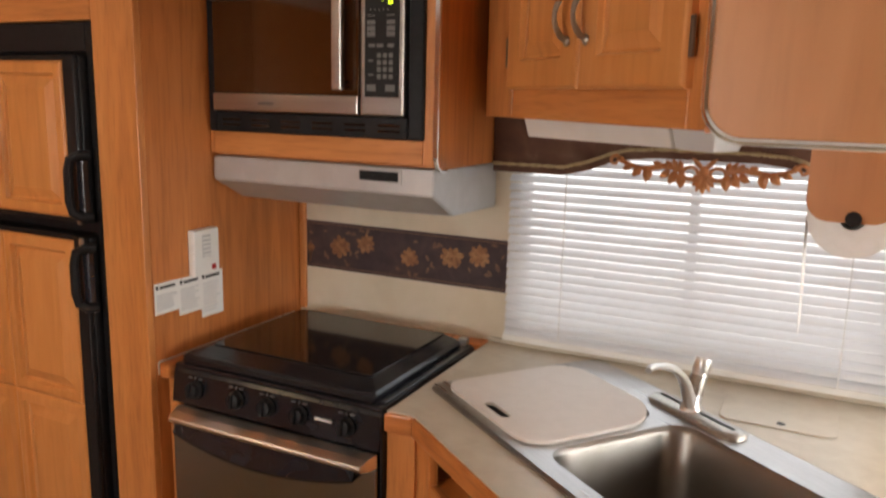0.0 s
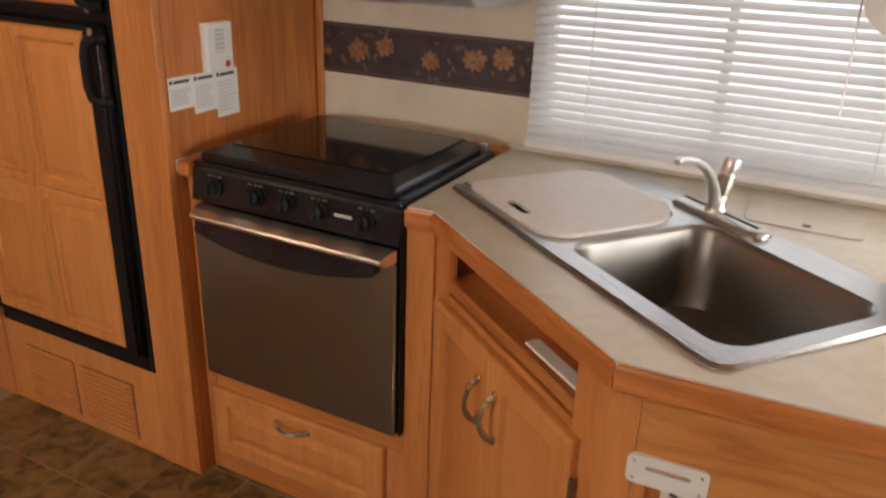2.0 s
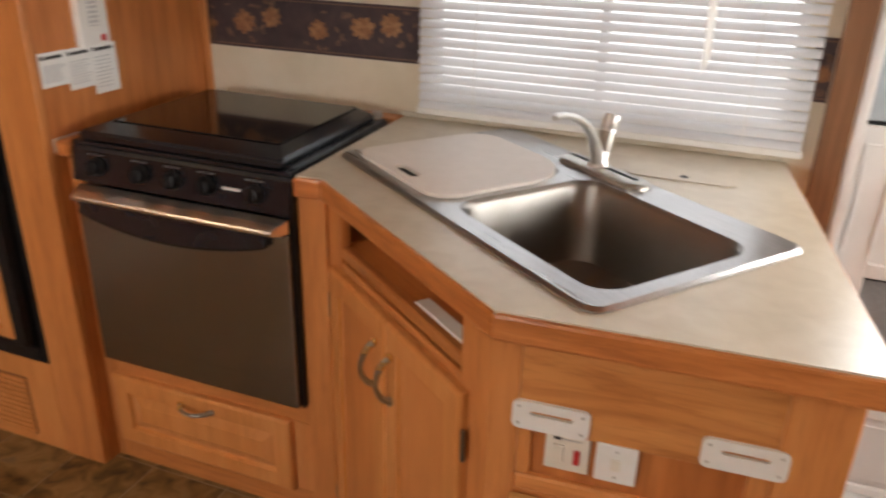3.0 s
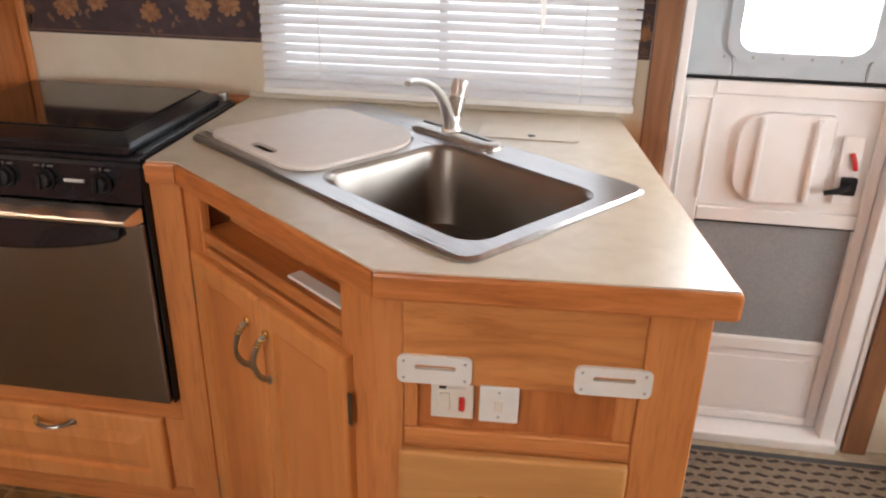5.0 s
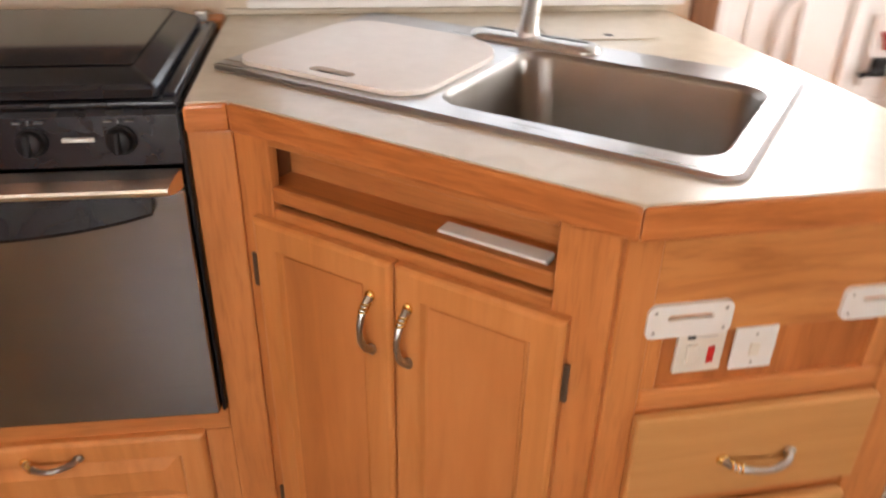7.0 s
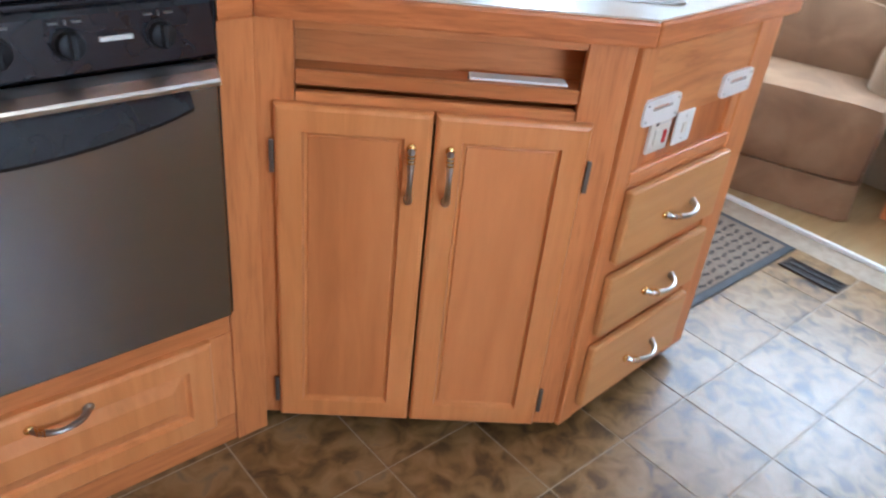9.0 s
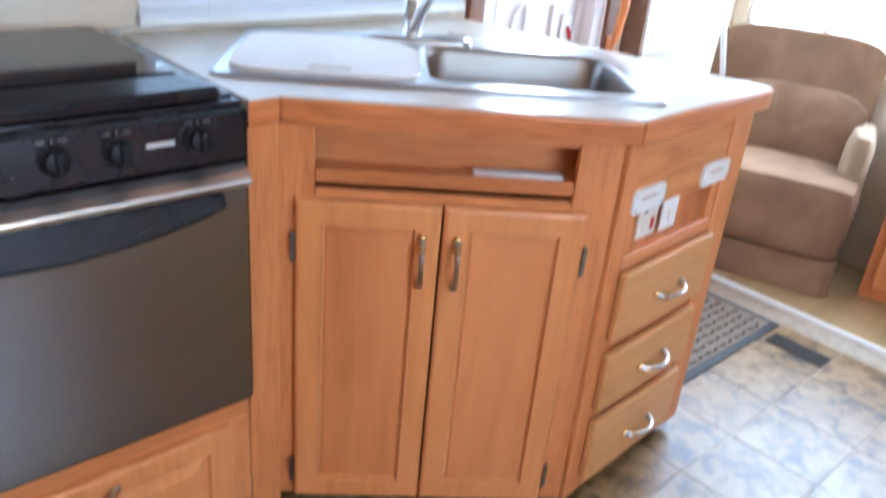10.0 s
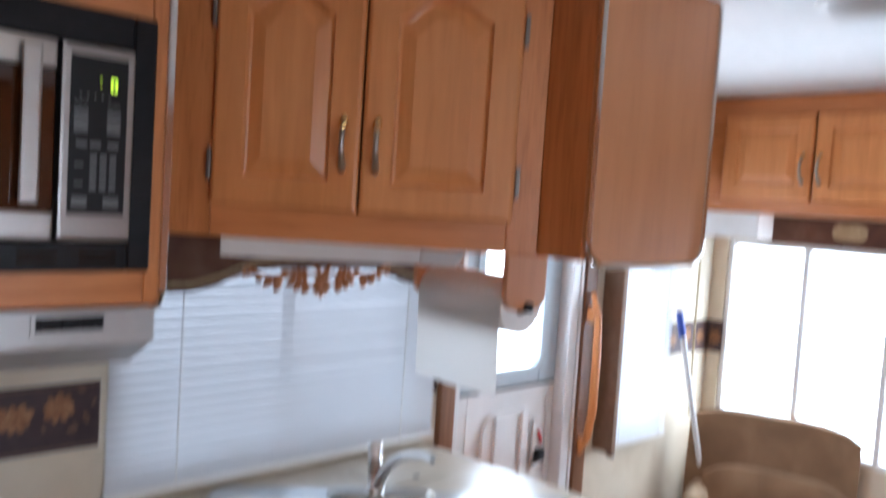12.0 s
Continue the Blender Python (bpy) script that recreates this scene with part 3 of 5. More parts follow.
def entry_door():
    x0, x1 = DOOR[0], DOOR[1]
    frame_ob = thing("door_1", "white travel trailer entry door with screen panels, shut", "door", -0.006, WALL + 0.036, 0, kind="structure")
    bm = block(x0 + 0.006, x0 + 0.03, -0.046, 0.035, 0.02, 1.93, 0.005, 2)
    block(x1 - 0.035, x1 + 0.006, -0.046, 0.035, 0.02, 1.93, 0.005, 2, bm=bm)
    block(x0 + 0.03, x1 - 0.035, -0.046, 0.035, 1.9, 1.93, 0.005, 2, bm=bm)
    part("door_frame", bm, white_metal, frame_ob)
    part("threshold", block(x0 + 0.006, x1 + 0.006, -0.07, 0.035, 0.0, 0.03, 0.006, 2), white_metal, frame_ob, "white metal threshold")
    a, b = x0 + 0.033, x1 - 0.038
    bm = block(a, a + 0.075, 0.0, 0.03, 0.035, 0.985, 0.003)
    block(b - 0.028, b, 0.0, 0.03, 0.035, 0.985, 0.003, bm=bm)
    block(a + 0.075, b - 0.028, 0.0, 0.03, 0.63, 0.668, 0.003, bm=bm)
    block(a + 0.075, b - 0.028, 0.0, 0.03, 0.952, 0.985, 0.003, bm=bm)
    block(a + 0.075, b - 0.028, 0.0, 0.03, 0.262, 0.3, 0.003, bm=bm)
    block(a + 0.075, b - 0.028, 0.0, 0.03, 0.035, 0.06, 0.003, bm=bm)
    part("lower_frame", bm, door_white, frame_ob)
    part("gasket", block(a, b, 0.002, 0.02, 0.9865, 0.9935, 0.001), black_matt, frame_ob, "thin black rubber gasket")
    part("gasket", block(a + 0.076, b - 0.029, -0.001, 0.02, 0.6285, 0.632, 0.0005), black_matt, frame_ob, "thin black rubber gasket")
    part("middle_panel", block(a + 0.075, b - 0.028, 0.008, 0.03, 0.668, 0.952, 0.002), door_white, frame_ob)
    part("kick_panel", block(a + 0.077, b - 0.03, 0.008, 0.03, 0.061, 0.261, 0.002, bm=block(a + 0.1, b - 0.05, 0.004, 0.008, 0.08, 0.24, 0.002)), door_white, frame_ob)
    part("lower_screen", block(a + 0.077, b - 0.03, 0.012, 0.016, 0.301, 0.629), screen_grey, frame_ob, "grey insect screen")
    part("moulding", block(a + 0.014, a + 0.018, -0.005, 0.001, 0.69, 0.945, 0.0015, bm=block(a + 0.07, a + 0.076, -0.005, 0.001, 0.69, 0.945, 0.0015, bm=block(a + 0.0185, a + 0.0695, -0.005, 0.001, 0.941, 0.945, 0.0015))), door_white, frame_ob)
    sl = part("sliding_panel", plate(rounded(1.575, 1.79, 0.69, 0.915, (0.07, 0.012, 0.012, 0.07), 8), -0.006, 0.008, 0.003, 2), door_white, frame_ob, "white sliding panel rounded on one side")
    part("ridge", block(1.618, 1.632, -0.018, -0.005, 0.7, 0.905, 0.005, 2), door_white, sl)
    part("ridge", block(1.745, 1.759, -0.018, -0.005, 0.7, 0.905, 0.005, 2), door_white, sl)
    bm = block(a, 1.532, 0.0, 0.03, 0.995, 1.885, 0.003)
    block(1.83, b, 0.0, 0.03, 0.995, 1.885, 0.003, bm=bm)
    block(1.532, 1.83, 0.0, 0.03, 0.995, 1.05, 0.003, bm=bm)
    block(1.532, 1.83, 0.0, 0.03, 1.62, 1.885, 0.003, bm=bm)
    up = part("upper_panel", bm, door_blue, frame_ob, "blue-grey upper door panel")
    ring_o, ring_i = rounded(1.51, 1.85, 1.028, 1.64, 0.06), rounded(1.537, 1.825, 1.055, 1.615, 0.04)
    part("window_rim", loft([[(p[0], 0.0, p[1]) for p in ring_o], [(p[0], -0.008, p[1]) for p in ring_o], [(p[0], -0.008, p[1]) for p in ring_i], [(p[0], 0.012, p[1]) for p in ring_i]], False, False), door_blue, up)
    gl = part("window_pane", block(1.533, 1.829, 0.016, 0.02, 1.051, 1.619), pane_mat, up)
    gl.visible_shadow = False
    for q in range(6):
        part("screw", block(1.505 + q * 0.065, 1.511 + q * 0.065, -0.01, -0.008, 1.039, 1.045, 0.001), nickel, up)
    part("latch_plate", block(1.815, 1.862, -0.006, 0.002, 0.7, 0.87, 0.003, 2), door_white, frame_ob)
    part("latch_tab", tube([(1.838, -0.008, 0.83), (1.846, -0.014, 0.81), (1.852, -0.012, 0.79)], 0.006, 8), red, frame_ob, "red lock tab", True)
    bm = block(1.825, 1.86, -0.028, -0.006, 0.728, 0.772, 0.006, 2)
    tube([(1.842, -0.026, 0.752), (1.815, -0.036, 0.742), (1.785, -0.034, 0.735)], [0.01, 0.008, 0.006], 8, bm)
    part("door_handle", bm, black_matt, frame_ob, "black plastic lever handle")


entry_door()


def grab_handle():
    root = thing("grab_handle", "honey wooden grab handle beside the entry door", "handle", 2.0, WALL - 0.02, 0)
    pts = [(0, 0, 0.74), (0, -0.03, 0.8), (0, -0.045, 0.9), (0, -0.045, 1.1), (0, -0.04, 1.22), (0, -0.012, 1.3)]
    part("grip", tube(pts, [0.01, 0.014, 0.015, 0.015, 0.013, 0.009], 10), wood_v, root, "", True)
    part("mount", block(-0.014, 0.014, -0.02, 0, 0.76, 0.8, 0.003), door_wood, root)
    part("mount", block(-0.014, 0.014, -0.03, 0, 1.2, 1.25, 0.003), door_wood, root)


grab_handle()
tagged(part("trim_door_wood", block(1.974, 2.036, WALL - 0.022, WALL - 0.001, 0, CEIL, 0.004, 2), trim_wood, None), "brown wooden trim board on the door's hinge side", "trim", kind="structure")
tagged(part("trim_door_right", block(1.957, 1.972, WALL - 0.014, WALL - 0.001, 0, CEIL, 0.003), white_metal, None), "white metal trim beside the entry door", "trim", kind="structure")

# ---- fridge and its tall cabinet ----
CF = 1.93


def vent_slats(parent, x0, x1, z0, z1, n, y):
    for k in range(n):
        z = z0 + (z1 - z0) * (k + 0.5) / n
        part("slat", block(x0, x1, y - 0.004, y + 0.004, z - 0.0058, z + 0.0058, 0.002), door_wood, parent)


def tall_cabinet():
    root = thing("fridge_cabinet", "honey maple tall cabinet built round the fridge", "cabinet", 0, CF, 0)
    part("side_panel", block(-0.28, -0.262, 0.0205, WALL - CF - 0.002, 0.0, CEIL - 0.002, 0.001), panel_wood, root, "amber wood-grain side panel")
    part("stile", block(-0.39, -0.262, 0, 0.02, 0, CEIL - 0.002, 0.003, 2), wood_v, root)
    part("stile", block(-1.14, -1.035, 0, 0.02, 0, CEIL - 0.002, 0.003, 2), wood_v, root)
    part("rail", block(-1.034, -0.391, 0, 0.02, 1.675, 1.735, 0.002), wood_h, root)
    part("back", block(-1.14, -0.282, WALL - CF - 0.02, WALL - CF - 0.003, 0, CEIL - 0.002), panel_wood, root)
    part("side_panel", block(-1.158, -1.141, 0, WALL - CF - 0.002, 0, CEIL - 0.002, 0.001), panel_wood, root)
    base = part("base_panel", block(-1.034, -0.396, 0.004, 0.02, 0.0, 0.279, 0.002), door_wood, root)
    for vx in (-0.94, -0.7):
        # Dark sheet laid on the panel for the shade between the slats
        part("vent_recess", block(vx, vx + 0.208, 0.0025, 0.006, 0.03, 0.214), shade_in, base)
        vent_slats(base, vx + 0.003, vx + 0.205, 0.032, 0.212, 11, 0.001)
    bm = panel_door(0.315, 0.27, x=-1.03, z=1.745)
    part("door", bm, door_wood, root)
    d = part("door", panel_door(0.285, 0.27, x=-0.712, z=1.745), door_wood, root)
    pull(d, -0.62, 1.775, 0.09, True)


def fridge():
    root = thing("fridge", "black two-door fridge with honey maple door panels, shut", "fridge", 0.014, CF + 0.012, 0)
    part("body", block(-1.02, -0.42, 0.02, 0.5, 0.29, 1.66), black_matt, root)
    bm = block(-0.425, -0.407, -0.012, 0.02, 0.281, 1.672, 0.003)
    block(-1.032, -1.015, -0.012, 0.02, 0.281, 1.672, 0.003, bm=bm)
    block(-1.014, -0.426, -0.012, 0.02, 1.605, 1.672, 0.003, bm=bm)
    block(-1.014, -0.426, -0.012, 0.02, 0.281, 0.325, 0.003, bm=bm)
    part("trim_frame", bm, black_matt, root, "black plastic surround")
    for z0, z1, hz, side in ((0.342, 1.185, 1.09, -1), (1.216, 1.598, 1.305, 1)):
        dr = part("door", block(-1.01, -0.43, -0.03, 0.018, z0, z1, 0.005, 2), black_matt, root)
        for fx0, fx1 in ((-0.468, -0.431), (-1.01, -0.985)):
            part("door_frame", block(fx0, fx1, -0.043, -0.03, z0, z1, 0.004, 2), black_matt, dr)
        pz0, pz1 = z0 + 0.012, z1 - 0.012
        n = 2 if z1 - z0 > 0.5 else 1
        for i in (0, 1):
            for j in range(n):
                ph = (pz1 - pz0) / n
                part("door_panel", panel_door(0.2553, ph - 0.0004, 0.014, 0.028, x=-0.983 + i * 0.2557, z=pz0 + j * ph, y=-0.0285), door_wood, dr, "honey maple framed door panel")
        pts = [(-0.412, -0.03, hz - 0.072), (-0.422, -0.05, hz - 0.073), (-0.44, -0.06, hz - 0.062), (-0.446, -0.063, hz - 0.035), (-0.446, -0.063, hz + 0.035), (-0.44, -0.06, hz + 0.062), (-0.422, -0.05, hz + 0.073), (-0.412, -0.03, hz + 0.072)]
        part("handle", tube(pts, [0.011] * 8, 8), black_matt, dr, "black plastic loop handle", True)
        part("latch", block(-0.436, -0.416, -0.05, -0.03, hz - 0.062, hz + 0.062, 0.004, 2), black, dr)
        part("hinge_cap", block(-0.444, -0.43, -0.05, -0.043, (z0 if side > 0 else z1 - 0.02), (z0 + 0.02 if side > 0 else z1), 0.003, bm=None), nickel, dr)


tall_cabinet()
fridge()


def gas_alarm():
    root = thing("gas_alarm", "white gas alarm with a red button on the panel", "alarm", -0.262, 2.065, 1.0, 90)
    part("case", block(0, 0.085, -0.022, 0, 0.08, 0.194, 0.004, 2), white_plastic, root)
    part("grille", block(0.026, 0.056, -0.0235, -0.0215, 0.125, 0.18, 0.001), ink_grey, root)
    for k in range(5):
        part("grille_bar", block(0.027, 0.055, -0.0245, -0.0225, 0.128 + k * 0.0105, 0.132 + k * 0.0105), white_plastic, root)
    part("button", block(0.056, 0.07, -0.0265, -0.0215, 0.09, 0.104, 0.002), red, root)


def leaflet(y, z, w, h):
    root = thing("safety_leaflet", "white printed safety sticker stuck on the side panel", "sticker", -0.2615, y, z, 90, group="safety stickers on the panel")
    part("sheet", block(0, w, -0.0012, -0.0002, -h, 0), paper_mat, root)
    part("heading", block(0.016, w - 0.012, -0.0017, -0.0011, -0.015, -0.008, bm=block(0.004, 0.012, -0.0017, -0.0011, -0.015, -0.006)), ink, root)
    bm = bmesh.new()
    for k in range(9):
        zz = -0.028 - k * (h - 0.036) / 9
        block(0.006, w - 0.006 - random.uniform(0, 0.02), -0.0016, -0.0011, zz - 0.0022, zz, bm=bm)
    part("text_line", bm, ink_grey, root)


gas_alarm()
for yy, zz, hh in ((1.953, 1.082, 0.075), (2.029, 1.081, 0.092), (2.104, 1.08, 0.114)):
    leaflet(yy, zz, 0.077, hh)

# ---- cooker ----
SF, SX0, SX1 = 1.965, -0.224, 0.343


def cooker():
    root = thing("cooker", "black gas cooker with steel oven door and glass lid shut", "cooker", 0, SF, 0)
    part("body", block(SX0 + 0.004, SX1 - 0.002, 0.022, 0.5, 0.325, 0.878, 0.002), black, root)
    rows = [[(SX0, 0.0, 0.801), (SX0, -0.006, 0.805), (SX0, 0.004, 0.876), (SX0, 0.012, 0.886), (SX0, 0.05, 0.888), (SX0, 0.05, 0.801)]]
    rows.append([(SX1, *p[1:]) for p in rows[0]])
    part("control_panel", loft(rows), black, root, "glossy black control panel")
    for k, kx in enumerate((-0.153, -0.032, 0.055, 0.142, 0.263)):
        b = turned([(0.021, 0), (0.0215, 0.004), (0.018, 0.007), (0.0165, 0.019), (0.012, 0.021)], 18)
        block(-0.0045, 0.0045, -0.016, 0.016, 0.015, 0.028, 0.002, bm=b)
        bmesh.ops.transform(b, matrix=pose(kx, -0.003, 0.843, 83, 0, random.uniform(-4, 4)), verts=b.verts)
        kn = part("knob", b, black_matt, root, "black control knob", True)
        part("knob_mark", block(kx - 0.001, kx + 0.001, -0.0055, 0.0, 0.868, 0.874, bm=block(kx - 0.02, kx - 0.009, -0.0055, 0, 0.87, 0.872, bm=block(kx + 0.009, kx + 0.02, -0.0055, 0, 0.87, 0.872))), key_grey, kn)
    part("badge", block(0.182, 0.226, -0.0055, -0.001, 0.8415, 0.8475, 0.0005), badge_white, root, "small white maker's mark")
    door = part("oven_door", block(SX0 + 0.002, SX1 - 0.003, -0.012, 0.02, 0.333, 0.766, 0.006, 3), oven_steel, root, "brushed steel oven door")
    N = 14
    rings = []
    for k in range(N + 1):
        s = k / N
        xx = SX0 + 0.02 + s * (SX1 - SX0 - 0.07)
        zb = 0.733 - 0.03 * math.sin(math.pi * s) ** 0.8
        rings.append([(xx, -0.013, 0.764), (xx, -0.016, 0.762), (xx, -0.03 - 0.012 * math.sin(math.pi * s), zb + 0.006), (xx, -0.028 - 0.012 * math.sin(math.pi * s), zb), (xx, -0.013, zb + 0.002)])
    part("grip_recess", loft(rings), black, door, "black curved finger grip")
    prof = [(-0.006, 0.798), (-0.03, 0.793), (-0.05, 0.785), (-0.053, 0.781), (-0.05, 0.774), (-0.03, 0.768), (-0.006, 0.768)]
    hb = loft([[(xx + (0.3 * (y + 0.006) if xx > 0 else -0.3 * (y + 0.006)), y, z) for y, z in prof] for xx in (SX0 + 0.018, SX1 - 0.004)])
    part("handle", hb, handle_steel, root, "bright steel handle rail")
    part("top_tray", block(SX0, SX1, 0.006, 0.474, 0.886, 0.895, 0.004, 2), black, root)
    hx1 = SX1 - 0.026
    lid_r = [rounded(SX0 + 0.01, hx1, 0.016, 0.452, 0.012, 3), rounded(SX0 + 0.01, hx1, 0.016, 0.452, 0.012, 3), rounded(SX0 + 0.016, hx1 - 0.006, 0.022, 0.448, 0.012, 3), rounded(SX0 + 0.05, hx1 - 0.042, 0.078, 0.444, 0.008, 3)]
    lz = (0.898, 0.91, 0.916, 0.926)
    lid = part("lid_frame", loft([[(p[0], p[1], z) for p in r] for r, z in zip(lid_r, lz)]), black, root, "black bevelled lid frame")
    part("lid_glass", prism(rounded(SX0 + 0.052, hx1 - 0.044, 0.08, 0.442, 0.006, 3), 0.9262, 0.9295, 0.001), glass_black, lid, "smoked glass lid")
    part("side_rail", block(hx1 + 0.004, SX1 - 0.004, 0.03, 0.47, 0.894, 0.9, 0.002), black, root)
    part("lid_hinge", block(hx1 - 0.012, hx1 + 0.012, 0.452, 0.472, 0.9, 0.92, 0.004, 2), nickel, root, "small metal lid hinge")
    part("side_strip", block(SX1 - 0.001, SX1 + 0.0055, 0.0, 0.03, 0.33, 0.88, 0.002), black_matt, root)


cooker()


def cooker_cabinet():
    root = thing("cooker_cabinet", "honey maple cabinet surround below and beside the cooker", "cabinet", 0, 1.985, 0)
    part("stile", block(-0.261, -0.226, 0, 0.02, 0, 0.845, 0.002), wood_v, root)
    part("side_panel", block(-0.26, -0.2425, 0.02, 0.53, 0, 0.845), panel_wood, root)
    part("stile", block(0.349, 0.415, -0.004, 0.02, 0, 0.846, 0.003, 2), wood_v, root)
    part("side_panel", block(0.346, 0.362, 0.021, 0.53, 0, 0.846), panel_wood, root)
    part("rail", block(-0.225, 0.348, 0, 0.02, 0.272, 0.322, 0.002), wood_h, root)
    part("rail", block(-0.225, 0.348, 0, 0.02, 0.0, 0.07, 0.002), wood_h, root)
    part("stile", block(0.296, 0.3485, 0, 0.02, 0.0705, 0.2715, 0.001), wood_v, root)
    d = part("drawer_front", panel_door(0.528, 0.206, x=-0.226, z=0.07, stile=0.045), door_wood, root, "raised-panel drawer front")
    pull(d, 0.037, 0.245, 0.09, True)
    part("ledge", block(-0.261, SX0 - 0.004, -0.03, 0.53, 0.856, 0.893, 0.008, 3), edge_wood, root, "rounded wooden ledge")
    part("ledge_cap", block(-0.2635, -0.2615, -0.03, 0.5, 0.862, 0.8935, 0.0005), white_plastic, root, "white edge moulding")
    bm = block(-0.219, 0.349, 0.478, 0.534, 0.86, 0.894, 0.006, 2)
    led = part("back_ledge", bm, edge_wood, root, "slotted wooden ledge behind the cooker")
    # Dark strips laid on the ledge for the shade inside its slots
    for k in range(11):
        part("slot", block(-0.17 + k * 0.042, -0.164 + k * 0.042, 0.49, 0.528, 0.8925, 0.8945), shade_in, led)


cooker_cabinet()

# ---- sink cabinet and worktop ----
PLAN = [(0.351, 1.968), (0.412, 1.973), (0.896, 1.591), (1.402, 1.62), (1.28, 2.517), (0.351, 2.517)]


def inset(points, d):
    """A plan polygon (clockwise seen from below) moved inwards by d."""
    out = []
    n = len(points)
    area = sum(points[k][0] * points[(k + 1) % n][1] - points[(k + 1) % n][0] * points[k][1] for k in range(n))
    sg = 1 if area > 0 else -1
    for k in range(n):
        p, q, r = Vector(points[k - 1]), Vector(points[k]), Vector(points[(k + 1) % n])
        a, b = (q - p).normalized(), (r - q).normalized()
        na, nb = Vector((-a.y, a.x)) * sg, Vector((-b.y, b.x)) * sg
        m = (na + nb) / max(0.2, 1 + na.dot(nb))
        out.append((q.x + m.x * d, q.y + m.y * d))
    return out


SC, SA = (0.8285, 2.0775), math.degrees(math.atan2(-0.497, 0.642))


def sink_xy(u, v):
    a = radians(SA)
    return (SC[0] + u * math.cos(a) - v * math.sin(a), SC[1] + u * math.sin(a) + v * math.cos(a))


def worktop():
    root = thing("worktop", "cream laminate worktop with honey wood edge", "worktop")
    hole = [sink_xy(u, v) for u, v in rounded(-0.39, 0.415, -0.215, 0.21, 0.03, 4)]
    b = bmesh.new()
    inner = inset(PLAN, 0.004)
    loops = []
    for pts in (inner, hole):
        vs = [b.verts.new((x, y, TOP)) for x, y in pts]
        loops += [b.edges.new((vs[k], vs[(k + 1) % len(vs)])) for k in range(len(vs))]
    bmesh.ops.triangle_fill(b, edges=loops, use_beauty=True)
    bad = [f for f in b.faces if point_in((f.calc_center_median().x, f.calc_center_median().y), hole)]
    bmesh.ops.delete(b, geom=bad, context="FACES")
    ext = bmesh.ops.extrude_face_region(b, geom=b.faces[:])
    bmesh.ops.translate(b, vec=(0, 0, -0.03), verts=[v for v in ext["geom"] if isinstance(v, bmesh.types.BMVert)])
    part("laminate", b, counter_mat, root)
    for k in (0, 1, 2, 3):
        p, q = PLAN[k], PLAN[k + 1]
        i0, i1 = inset(PLAN, 0.022)[k], inset(PLAN, 0.022)[k + 1]
        o0, o1 = inset(PLAN, -0.002)[k], inset(PLAN, -0.002)[k + 1]
        bm = prism([o0, o1, i1, i0], TOP - 0.046, TOP - 0.003, 0.006, 2)
        part("edge_strip", bm, edge_wood, root, "rounded wooden edge strip")
    lidp = rounded(0.962, 1.184, 2.272, 2.432, 0.022, 4)
    part("inset_lid", prism(lidp, TOP + 0.0002, TOP + 0.003, 0.001), counter_mat, root, "flush cream lid with a finger hole")
    # Black disc laid on the lid to paint the shade inside the hole
    part("finger_hole", prism([(1.08 + 0.009 * math.cos(q), 2.297 + 0.009 * math.sin(q)) for q in [j * 0.5236 for j in range(12)]], TOP + 0.0032, TOP + 0.0036), ink, root)
    part("upstand", block(0.352, 1.27, 2.505, 2.518, TOP, TOP + 0.012, 0.004, 2), counter_mat, root)


def point_in(p, poly):
    c = False
    for k in range(len(poly)):
        (x0, y0), (x1, y1) = poly[k - 1], poly[k]
        if (y0 > p[1]) != (y1 > p[1]) and p[0] < (x1 - x0) * (p[1] - y0) / (y1 - y0) + x0:
            c = not c
    return c


worktop()


